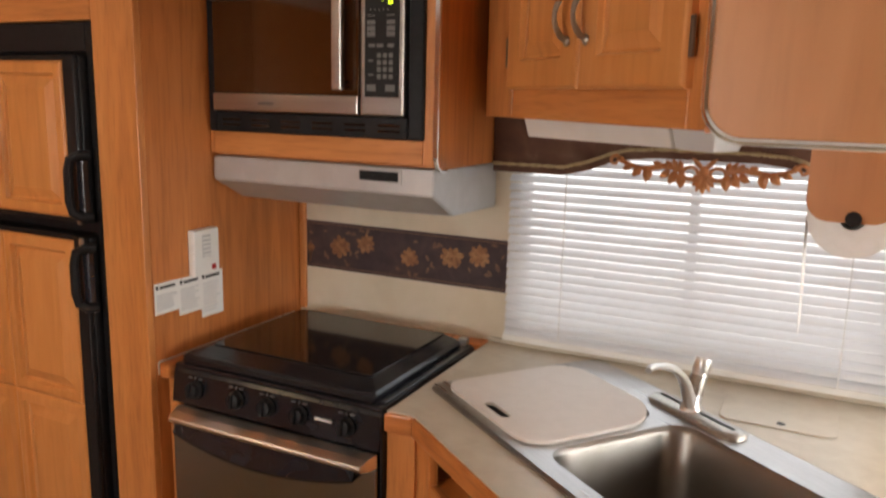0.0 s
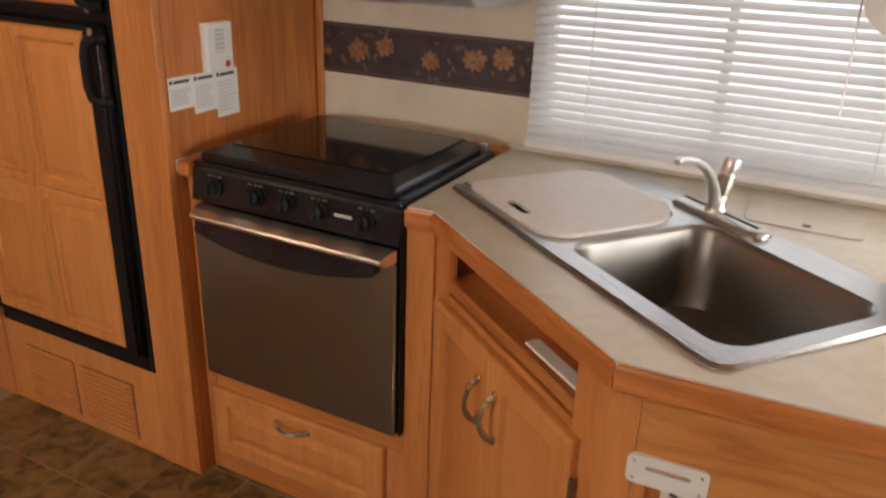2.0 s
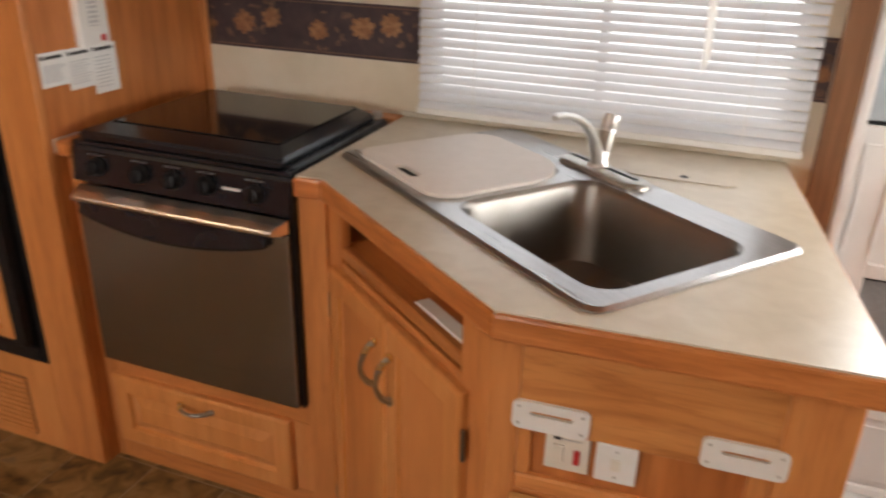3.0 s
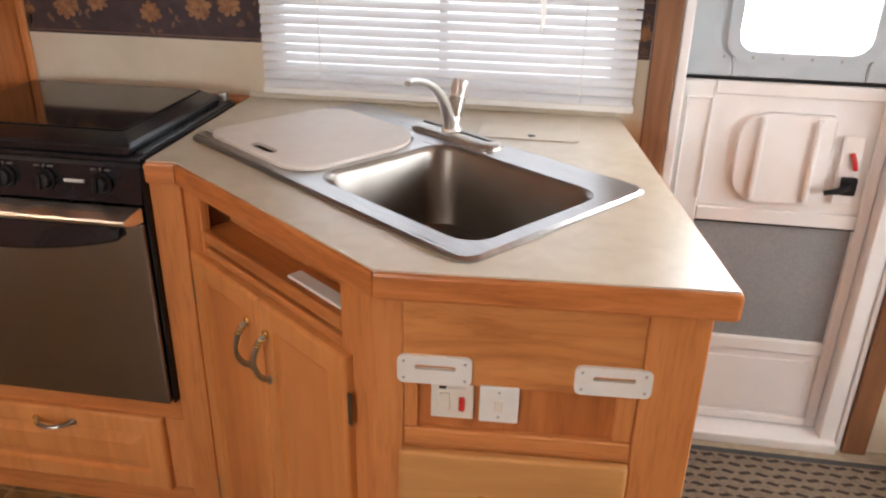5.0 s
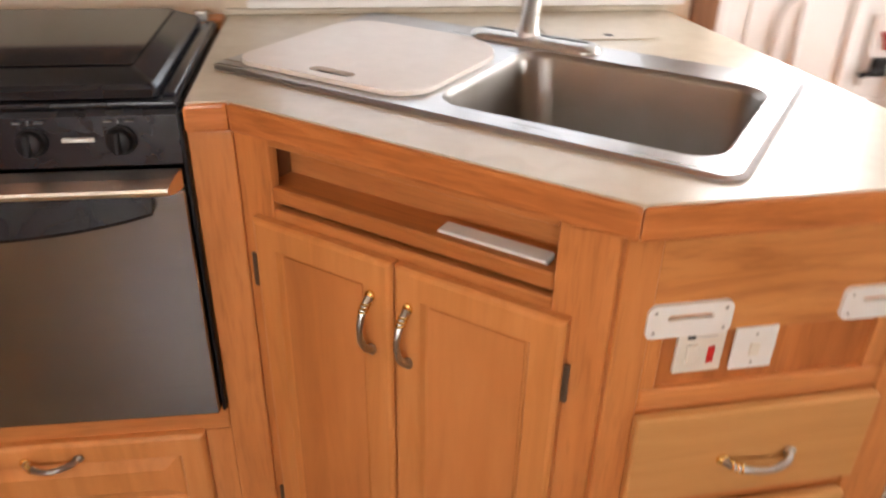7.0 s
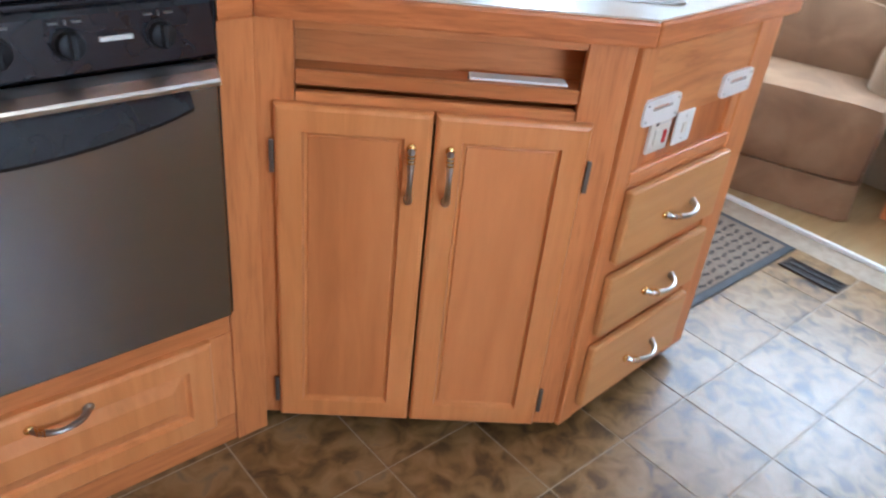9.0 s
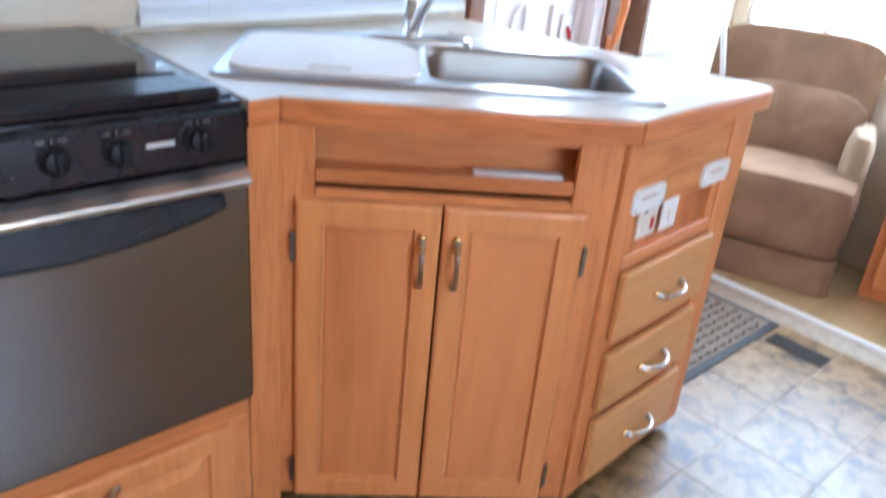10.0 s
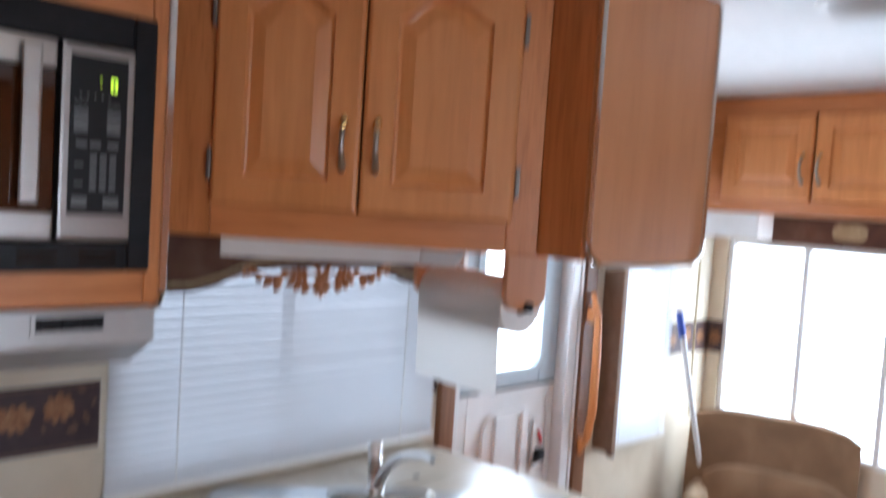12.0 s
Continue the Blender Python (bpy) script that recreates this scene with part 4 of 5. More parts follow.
def sink():
    root = thing("sink", "stainless steel double sink set at an angle", "sink", SC[0], SC[1], TOP, SA)
    out = rounded(-0.405, 0.432, -0.24, 0.23, 0.035, 5)
    bowls = [rounded(-0.015, 0.396, -0.192, 0.14, 0.05, 5), rounded(-0.37, -0.055, -0.188, 0.12, 0.05, 5)]
    b = bmesh.new()
    edges = []
    zt = 0.0075
    rim = rounded(-0.397, 0.424, -0.232, 0.222, 0.03, 5)
    for pts in (rim, *bowls):
        vs = [b.verts.new((x, y, zt)) for x, y in pts]
        edges += [b.edges.new((vs[k], vs[(k + 1) % len(vs)])) for k in range(len(vs))]
    bmesh.ops.triangle_fill(b, edges=edges, use_beauty=True)
    bad = [f for f in b.faces if any(point_in((f.calc_center_median().x, f.calc_center_median().y), q) for q in bowls)]
    bmesh.ops.delete(b, geom=bad, context="FACES")
    loft([[(x, y, 0.0005) for x, y in out], [(x, y, 0.004) for x, y in out], [(x, y, zt) for x, y in rim]], False, False, b)
    part("deck", b, deck_steel, root, "brushed steel rim and deck", True)
    for (x0, x1, y0, y1), depth in (((-0.015, 0.396, -0.192, 0.14), 0.165), ((-0.37, -0.055, -0.188, 0.12), 0.14)):
        rings = []
        for i, z, r in ((0, zt, 0.05), (0.004, zt - 0.004, 0.05), (0.008, zt - 0.012, 0.05), (0.016, -depth + 0.04, 0.055), (0.024, -depth + 0.012, 0.06), (0.045, -depth, 0.07)):
            rings.append([(x, y, z) for x, y in rounded(x0 + i, x1 - i, y0 + i, y1 - i, r, 5)])
        bw = part("bowl", loft(rings, False, True), bowl_steel, root, "deep satin steel bowl darkened for its brown reflections", True)
        cx, cy = (x0 + x1) / 2 - 0.03, (y0 + y1) / 2
        d = turned([(0.046, 0), (0.045, 0.004), (0.039, 0.005), (0.033, 0.001), (0.014, 0.0012), (0.01, 0.007), (0.004, 0.009)], 24)
        bmesh.ops.translate(d, vec=(cx, cy, -depth + 0.0005), verts=d.verts)
        dr = part("drain", d, chrome, bw, "chrome drain", True)
    return root


sink()


def cutting_board():
    root = thing("cutting_board", "white plastic cutting board covering the small bowl", "cutting board", SC[0], SC[1], TOP + 0.008, SA)
    pts = rounded(-0.376, -0.028, -0.212, 0.126, (0.045, 0.06, 0.12, 0.07), 9)
    slot = rounded(-0.237, -0.155, -0.192, -0.168, 0.011, 4)
    b = bmesh.new()
    edges = []
    for q in (pts, slot):
        vs = [b.verts.new((x, y, 0.008)) for x, y in q]
        edges += [b.edges.new((vs[k], vs[(k + 1) % len(vs)])) for k in range(len(vs))]
    bmesh.ops.triangle_fill(b, edges=edges, use_beauty=True)
    bad = [f for f in b.faces if point_in((f.calc_center_median().x, f.calc_center_median().y), slot)]
    bmesh.ops.delete(b, geom=bad, context="FACES")
    ext = bmesh.ops.extrude_face_region(b, geom=b.faces[:])
    bmesh.ops.translate(b, vec=(0, 0, -0.0075), verts=[v for v in ext["geom"] if isinstance(v, bmesh.types.BMVert)])
    part("board", b, board_mat, root)


cutting_board()


def faucet():
    root = thing("faucet", "chrome single-lever kitchen faucet on a long base plate", "faucet", SC[0], SC[1], TOP + 0.0075, SA)
    u, v = -0.036, 0.182
    rings = [[(x, y, z) for x, y in rounded(-0.145 + i, 0.102 - i, 0.15 + i, 0.212 - i, 0.028 - i * 0.6, 6)] for i, z in ((0, 0), (0, 0.005), (0.004, 0.01), (0.014, 0.0135), (0.022, 0.0145))]
    part("base_plate", loft(rings), nickel, root, "long satin base plate", True)
    b = turned([(0.024, 0.012), (0.021, 0.018), (0.0185, 0.026), (0.0165, 0.032)], 20)
    bmesh.ops.translate(b, vec=(u, v, 0), verts=b.verts)
    part("foot", b, handle_steel, root, "", True)
    lean = Matrix.Translation((u, v, 0.02)) @ Matrix.Rotation(radians(18), 4, Vector((-0.98, -0.2, 0)))
    b = turned([(0.0165, 0.0), (0.0165, 0.066), (0.0155, 0.069), (0.0155, 0.071), (0.0175, 0.074), (0.0178, 0.096), (0.0165, 0.1), (0.0, 0.1005)], 20)
    bmesh.ops.transform(b, matrix=lean, verts=b.verts)
    part("body", b, handle_steel, root, "", True)
    b = turned([(0.0166, 0.024), (0.0172, 0.026), (0.0172, 0.062), (0.0166, 0.064)], 20)
    bmesh.ops.transform(b, matrix=lean, verts=b.verts)
    part("collar", b, nickel, root, "dull metal collar", True)
    tip, foot = Vector((0.07, -0.03, 0.163)), Vector((u, v, 0.018))
    pts = []
    for q, z in ((0.03, 0.022), (0.1, 0.05), (0.18, 0.076), (0.3, 0.102), (0.46, 0.126), (0.65, 0.145), (0.85, 0.158), (1, 0.163)):
        p = foot + (tip - foot) * q
        pts.append(Vector((p.x, p.y, z)))
    pts.append(tip + Vector((0.003, -0.006, -0.002)))
    part("spout", tube(pts, [0.0135, 0.013, 0.0118, 0.0098, 0.008, 0.0068, 0.006, 0.0066, 0.0064], 12), handle_steel, root, "", True)


faucet()

UA = math.degrees(math.atan2(-0.382, 0.484))


def sink_cabinet():
    root = thing("sink_cabinet", "angled honey maple sink cabinet with two shut doors", "cabinet", 0.43, 1.978, 0, UA)
    L = 0.583
    part("stile", block(-0.022, 0.0455, 0, 0.02, 0.035, 0.846, 0.002), wood_v, root)
    part("stile", block(0.5045, L, 0, 0.02, 0.035, 0.846, 0.002), wood_v, root)
    part("rail", block(0.046, 0.504, 0, 0.02, 0.832, 0.846, 0.001), wood_h, root)
    part("rail", block(0.046, 0.504, 0, 0.02, 0.741, 0.766, 0.003), wood_h, root)
    part("rail", block(0.046, 0.504, 0.002, 0.02, 0.69, 0.729, 0.002), wood_h, root)
    part("rail", block(0.046, 0.504, 0, 0.02, 0.035, 0.07, 0.002), wood_h, root)
    part("shelf", block(0.02, 0.52, 0.021, 0.075, 0.748, 0.758), wood_h, root)
    part("recess_back", block(0.02, 0.52, 0.075, 0.083, 0.69, 0.846), wood_h, root)
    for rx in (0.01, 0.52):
        part("recess_side", block(rx, rx + 0.01, 0.021, 0.083, 0.69, 0.846), shade_in, root)
    part("inside", block(0.0, 0.56, 0.03, 0.04, 0.04, 0.7), shade_in, root)
    part("toe_kick", block(-0.02, 0.55, 0.05, 0.06, 0.0, 0.04), shade_in, root)
    for x0, hx, hg in ((0.014, 0.239, -0.006), (0.276, 0.303, 0.538)):
        d = part("door", panel_door(0.2575, 0.67, x=x0, z=0.044, raised=False, stile=0.045), door_wood, root, "flat-panel maple door")
        part("door_field", block(x0 + 0.0545, x0 + 0.203, -0.0124, -0.0105, 0.0985, 0.6595, 0.0005), field_wood, d, "deeper amber plywood field")
        pull(d, hx, 0.607, 0.094)
        for hz in (0.11, 0.62):
            hinge(d, x0 - 0.005 if hg < 0 else x0 + 0.2635, hz)


sink_cabinet()


def drawer_cabinet():
    rz = math.degrees(math.atan2(0.028, 0.495))
    root = thing("drawer_cabinet", "honey maple drawer cabinet ending the kitchen counter", "cabinet", 0.902, 1.607, 0, rz)
    W = 0.472
    part("stile", block(-0.012, 0.034, 0, 0.02, 0.035, 0.846, 0.002), wood_v, root)
    part("stile", block(0.385, W, 0, 0.02, 0.035, 0.846, 0.002), wood_v, root)
    part("apron", block(0.0345, 0.3845, 0.003, 0.02, 0.7, 0.846, 0.001), apron_wood, root, "horizontal-grain maple apron panel")
    part("false_panel", block(0.05, 0.372, 0.011, 0.02, 0.616, 0.6995, 0.001), panel_wood, root)
    part("rail", block(0.0345, 0.3845, 0, 0.02, 0.588, 0.616, 0.003), wood_h, root)
    part("rail", block(0.0345, 0.3845, 0.003, 0.02, 0.035, 0.5875, 0.001), wood_h, root)
    for px0, px1 in ((0.0345, 0.056), (0.355, 0.3845)):
        part("panel_stop", block(px0, px1, 0.003, 0.02, 0.6165, 0.6995, 0.002), wood_v, root)
    for z0, z1 in ((0.431, 0.584), (0.26, 0.4), (0.075, 0.23)):
        d = part("drawer_front", block(0.03, 0.382, -0.019, 0, z0, z1, 0.007, 3), drawer_wood, root, "slab drawer front with rounded edges")
        pull(d, 0.212, (z0 + z1) / 2 - 0.005, 0.1, True)
    part("end_panel", prism([(W - 0.016, 0.021), (W, 0.021), (0.39, 0.895), (0.374, 0.895)], 0.035, 0.846, 0.001), panel_wood, root)
    part("toe_kick", block(0.0, 0.44, 0.05, 0.06, 0.0, 0.04), shade_in, root)
    part("inside", block(0.0, 0.45, 0.021, 0.026, 0.05, 0.6), shade_in, root)


drawer_cabinet()


def front_plate(u, z, label):
    """White plate with a slot, screwed to the apron."""
    rz = math.degrees(math.atan2(0.028, 0.495))
    root = thing("catch_plate", label, "plate", 0.902, 1.607, 0, rz, group="slotted plates on the cabinet")
    outer, slot = rounded(u, u + 0.112, z - 0.047, z, 0.01, 4), rounded(u + 0.026, u + 0.088, z - 0.022, z - 0.0145, 0.0036, 4)
    b = bmesh.new()
    edges = []
    for q in (outer, slot):
        vs = [b.verts.new((x, -0.004, y)) for x, y in q]
        edges += [b.edges.new((vs[k], vs[(k + 1) % len(vs)])) for k in range(len(vs))]
    bmesh.ops.triangle_fill(b, edges=edges, use_beauty=True)
    bad = [f for f in b.faces if point_in((f.calc_center_median().x, f.calc_center_median().z), slot)]
    bmesh.ops.delete(b, geom=bad, context="FACES")
    ext = bmesh.ops.extrude_face_region(b, geom=b.faces[:])
    bmesh.ops.translate(b, vec=(0, 0.0068, 0), verts=[v for v in ext["geom"] if isinstance(v, bmesh.types.BMVert)])
    part("plate", b, white_plastic, root)
    for sx in (0.01, 0.102):
        for sz in (0.009, 0.038):
            part("screw", block(u + sx - 0.002, u + sx + 0.002, -0.0055, -0.0035, z - sz - 0.002, z - sz + 0.002, 0.0008), nickel, root)


def wall_switch(u0, u1, z0, z1, rocker):
    rz = math.degrees(math.atan2(0.028, 0.495))
    root = thing("switch_plate", "ivory pump switch with a red lamp" if rocker else "white square switch plate", "switch", 0.902, 1.607, 0, rz)
    part("plate", block(u0, u1, 0.0042 if rocker else -0.0015, 0.0108 if rocker else 0.0028, z0, z1, 0.002, 2), ivory if rocker else white_plastic, root)
    um = (u0 + u1) / 2
    if rocker:
        part("rocker", block(um - 0.02, um - 0.004, 0.0, 0.005, z0 + 0.016, z0 + 0.046, 0.002, 2), ivory, root)
        part("red_lamp", block(um + 0.01, um + 0.019, 0.001, 0.0045, z0 + 0.015, z0 + 0.04, 0.001), red, root)
        part("label_strip", block(u0 + 0.012, u0 + 0.023, 0.0036, 0.0044, z1 - 0.011, z1 - 0.006), ink, root)
        part("label_line", block(u0 + 0.024, u1 - 0.012, 0.0036, 0.0044, z1 - 0.0095, z1 - 0.008), ink_grey, root)
    else:
        part("toggle", block(um - 0.007, um + 0.007, -0.0045, -0.001, z0 + 0.022, z0 + 0.042, 0.002, 2), ivory, root, "small ivory toggle")
        for sz in (z0 + 0.01, z1 - 0.01):
            part("screw", block(um - 0.002, um + 0.002, -0.0024, -0.001, sz - 0.002, sz + 0.002, 0.0008), nickel, root)


front_plate(0.026, 0.75, "white slotted plate above the pump switch")
front_plate(0.289, 0.751, "white slotted plate near the cabinet's end")
wall_switch(0.077, 0.142, 0.638, 0.702, True)
wall_switch(0.151, 0.21, 0.64, 0.704, False)
tagged(part("folded_paper", prism([(0.695, 1.79), (0.822, 1.69), (0.84, 1.714), (0.713, 1.814)], 0.7586, 0.7695, 0.002), paper_mat, None), "folded white paper lying in the open shelf slot", "paper")

# ---- upper cabinets, microwave and hood ----
MF = 2.155


def microwave_cabinet():
    root = thing("microwave_cabinet", "honey maple wall cabinet framing the microwave", "cabinet", 0, MF, 0)
    part("stile", block(0.33, 0.356, 0, 0.02, 1.378, CEIL - 0.002, 0.002), wood_v, root)
    part("stile", block(-0.2605, -0.25, 0, 0.02, 1.378, CEIL - 0.002, 0.001), wood_v, root)
    part("rail", block(-0.2495, 0.3295, 0, 0.02, 1.378, 1.44, 0.002), wood_h, root)
    part("rail", block(-0.2495, 0.3295, 0, 0.02, 1.83, CEIL - 0.002, 0.002), wood_h, root)
    part("side_panel", plate_yz(rounded(0.0, WALL - MF - 0.002, 1.37, CEIL - 0.003, (0.03, 0.002, 0.002, 0.002), 6), 0.3565, 0.366), panel_wood, root, "amber wood-grain side panel")
    part("bottom", block(-0.26, 0.356, 0.021, WALL - MF - 0.002, 1.372, 1.384), panel_wood, root)
    part("metal_edge", block(0.3545, 0.3685, -0.005, 0.0, 1.395, CEIL - 0.003, 0.002), chrome, root, "bright metal edge strip")
    part("metal_corner", tube([(0.3615, -0.002, 1.395), (0.3615, 0.006, 1.378), (0.3615, 0.024, 1.368), (0.3615, 0.05, 1.367)], 0.005, 8), chrome, root, "", True)
    part("inside", block(-0.244, 0.32, 0.3, 0.305, 1.44, 1.83), shade_in, root)


def plate_yz(points, x0, x1):
    """A prism over a y, z outline between x0 and x1."""
    b = prism(points, x0, x1)
    for v in b.verts:
        v.co = (v.co.z, v.co.x, v.co.y)
    return b


def microwave():
    root = thing("microwave", "built-in steel and black microwave oven in a black trim", "microwave", 0, MF, 0)
    bm = block(-0.252, -0.2285, -0.012, 0.016, 1.432, 1.836, 0.003)
    block(0.298, 0.334, -0.012, 0.016, 1.432, 1.836, 0.003, bm=bm)
    block(-0.228, 0.2975, -0.012, 0.016, 1.432, 1.48, 0.003, bm=bm)
    block(-0.228, 0.2975, -0.012, 0.016, 1.78, 1.836, 0.003, bm=bm)
    tr = part("trim_kit", bm, black_matt, root, "black plastic trim surround")
    for k in range(6):
        x = -0.21 + k * 0.087
        for z in (1.446, 1.458):
            part("vent_slot", block(x, x + 0.055, -0.0128, -0.0118, z, z + 0.006, 0.0), glass_black, tr)
    part("body", block(-0.227, 0.297, 0.012, 0.29, 1.482, 1.778), black_matt, root)
    x0, x1 = -0.226, 0.182
    door = part("door", block(x0, x1, -0.026, 0.01, 1.482, 1.523, 0.004, 2), mw_steel, root, "brushed steel microwave door")
    part("door_top", block(x0, x1, -0.026, 0.01, 1.735, 1.778, 0.004, 2), mw_steel, door)
    part("door_window", block(x0, x1, -0.021, 0.01, 1.5235, 1.7345, 0.002), mw_glass, door, "dark glass door window")
    part("door_bar", block(0.13, 0.156, -0.052, -0.038, 1.535, 1.765, 0.004, 2), mw_steel, door, "upright steel bar handle")
    part("bar_foot", block(0.135, 0.151, -0.042, -0.02, 1.735, 1.76, 0.003, bm=block(0.135, 0.151, -0.042, -0.02, 1.54, 1.555, 0.003)), black_matt, door)
    part("badge", block(-0.09, -0.045, -0.0268, -0.0255, 1.498, 1.504), key_grey, door)
    pan = part("control_panel", block(0.1875, 0.2955, -0.026, 0.01, 1.482, 1.778, 0.005, 2), mw_steel, root, "steel framed control panel")
    part("keypad", block(0.2, 0.284, -0.0275, -0.0255, 1.522, 1.762, 0.001), keypad_mat, pan, "black touch keypad")
    for i in range(3):
        for j in range(4):
            part("key", block(0.231 + i * 0.0145, 0.2405 + i * 0.0145, -0.0283, -0.0272, 1.56 + j * 0.0145, 1.5695 + j * 0.0145), key_grey, pan)
    for x in (0.206, 0.254):
        for z0, z1 in ((1.647, 1.657), (1.6585, 1.6685), (1.672, 1.68)):
            part("key", block(x, x + 0.02, -0.0283, -0.0272, z0, z1), key_grey, pan)
        part("key_caption", block(x, x + 0.019, -0.0281, -0.0272, 1.689, 1.691), key_grey, pan)
    for x in (0.21, 0.23, 0.256):
        part("key", block(x, x + 0.016, -0.0283, -0.0272, 1.625, 1.632), key_grey, pan)
    for z in (1.567, 1.596):
        part("key_caption", block(0.209, 0.222, -0.0281, -0.0272, z, z + 0.003), key_grey, pan)
    for k in range(5):
        part("key_caption", block(0.213 + k * 0.0105, 0.216 + k * 0.0105, -0.0281, -0.0272, 1.7, 1.703), key_grey, pan)
    part("key", block(0.206, 0.228, -0.0283, -0.0272, 1.534, 1.548), key_grey, pan)
    part("key", block(0.252, 0.275, -0.0283, -0.0272, 1.534, 1.548), key_grey, pan)
    # the clock shows  : 0
    bm = bmesh.new()
    zx, zz, w, h, s = 0.258, 1.712, 0.0095, 0.018, 0.0028
    for a0, a1, b0, b1 in ((0, w, h - s, h), (0, w, 0, s), (0, s, s, h - s), (w - s, w, s, h - s)):
        block(zx + a0, zx + a1, -0.0287, -0.0272, zz + b0, zz + b1, bm=bm)
    for zc in (0.006, 0.014):
        block(zx - 0.0155, zx - 0.0135, -0.0287, -0.0272, zz + zc, zz + zc + 0.002, bm=bm)
    part("clock_digits", bm, digit_mat, pan, "glowing green clock digits")


def range_hood():
    root = thing("range_hood", "silver painted range hood under the microwave cabinet", "range hood", 0, MF + 0.004, 0)
    x0, x1 = -0.259, 0.354
    ring0 = [(0.0, 1.313), (0.002, 1.3695), (0.36, 1.3695), (0.36, 1.252), (0.105, 1.258)]
    b = loft([[(x0, y, z) for y, z in ring0], [(x1, y, z) for y, z in ring0]])
    bmesh.ops.bevel(b, geom=b.edges[:], offset=0.003, segments=2, affect="EDGES", clamp_overlap=True)
    part("shell", b, hood_paint, root)
    part("switch_frame", block(0.163, 0.277, -0.003, 0.001, 1.334, 1.366, 0.001), hood_paint, root)
    sw = part("switch_panel", block(0.17, 0.27, -0.0045, -0.0025, 1.339, 1.361, 0.001), black_matt, root, "dark switch panel")
    for k in range(3):
        part("rocker", block(0.176 + k * 0.031, 0.202 + k * 0.031, -0.007, -0.004, 1.343, 1.357, 0.001), black_matt, sw)
    part("filter", block(-0.2, 0.29, 0.15, 0.32, 1.249, 1.255, 0.001), steel, root, "metal grease filter")


microwave_cabinet()
microwave()
range_hood()

CA = math.degrees(math.atan2(-0.191, 0.221))


def corner_cabinet():
    root = thing("corner_cabinet", "angled honey maple wall cabinet with two arched doors, shut", "cabinet", 0.695, 2.08, 0, CA)
    Z0 = 1.485
    part("stile", block(-0.40, -0.272, 0, 0.02, Z0, CEIL - 0.002, 0.002), wood_v, root)
    part("stile", block(0.285, 0.346, 0, 0.02, Z0, CEIL - 0.002, 0.002), wood_v, root)
    part("rail", block(-0.2715, 0.2845, 0, 0.02, Z0, 1.56, 0.002), wood_h, root)
    part("rail", block(-0.2715, 0.2845, 0, 0.02, 1.975, CEIL - 0.002, 0.002), wood_h, root)
    part("inside", block(-0.27, 0.283, 0.021, 0.026, 1.55, 1.98), shade_in, root)
    for x0, hx, left in ((-0.27, -0.028, True), (0.006, 0.034, False)):
        d = part("door", panel_door(0.272 if left else 0.287, 0.455, x=x0, z=1.545, arch=0.035, stile=0.056), door_wood, root, "arched raised-panel maple door")
        pull(d, hx, 1.672, 0.085)
        for hz in (1.62, 1.9):
            hinge(d, x0 - 0.005 if left else x0 + 0.293, hz)


def end_cabinet():
    root = thing("end_cabinet", "honey maple end panel of the wall cabinets, metal edged", "cabinet", 0, 0, 0)
    pts = rounded(0.957, 1.347, 1.478, CEIL - 0.004, (0.05, 0.05, 0.002, 0.002), 8)
    part("end_panel", plate(pts, 1.736, 1.75), end_wood, root, "wood-grain end panel with rounded lower corners")
    path = [(0.957, 1.7345, CEIL - 0.005)] + [(p[0], 1.7345, p[1]) for p in rounded(0.957, 1.347, 1.478, CEIL - 0.004, (0.05, 0.05, 0.002, 0.002), 8)[:18]] + [(1.347, 1.7345, CEIL - 0.005)]
    part("metal_edge", tube(path, 0.0055, 8), chrome, root, "bright metal edge strip", True)
    part("side_panel", block(0.9575, 0.972, 1.7505, 1.853, 1.486, CEIL - 0.003), panel_wood, root)
    body = [(0.973, 1.7505), (1.34, 1.7505), (1.34, WALL - 0.003), (0.372, WALL - 0.003), (0.372, 2.40), (0.44, 2.345), (0.973, 1.885)]
    part("carcass", prism(body, 1.49, CEIL - 0.004), panel_wood, root)


corner_cabinet()
end_cabinet()


def under_lamp():
    root = thing("under_cabinet_lamp", "white strip lamp fixed under the corner cabinet, off", "lamp", 0.516, 2.264, 0, math.degrees(math.atan2(-0.249, 0.433)))
    b = block(0.0, 0.39, 0.0, 0.11, 1.446, 1.487, 0.004, 2)
    for v in b.verts:
        if v.co.z < 1.46 and v.co.y < 0.02:
            v.co.y += 0.012
    part("housing", b, white_plastic, root, "white plastic housing")
    b = block(0.392, 0.485, 0.004, 0.106, 1.444, 1.487, 0.006, 2)
    for v in b.verts:
        if v.co.z < 1.46:
            v.co.x -= 0.012 if v.co.x > 0.45 else 0
            v.co.y += 0.014 if v.co.y < 0.05 else -0.014
    part("diffuser", b, diffuser_mat, root, "clear ribbed end lens")


under_lamp()


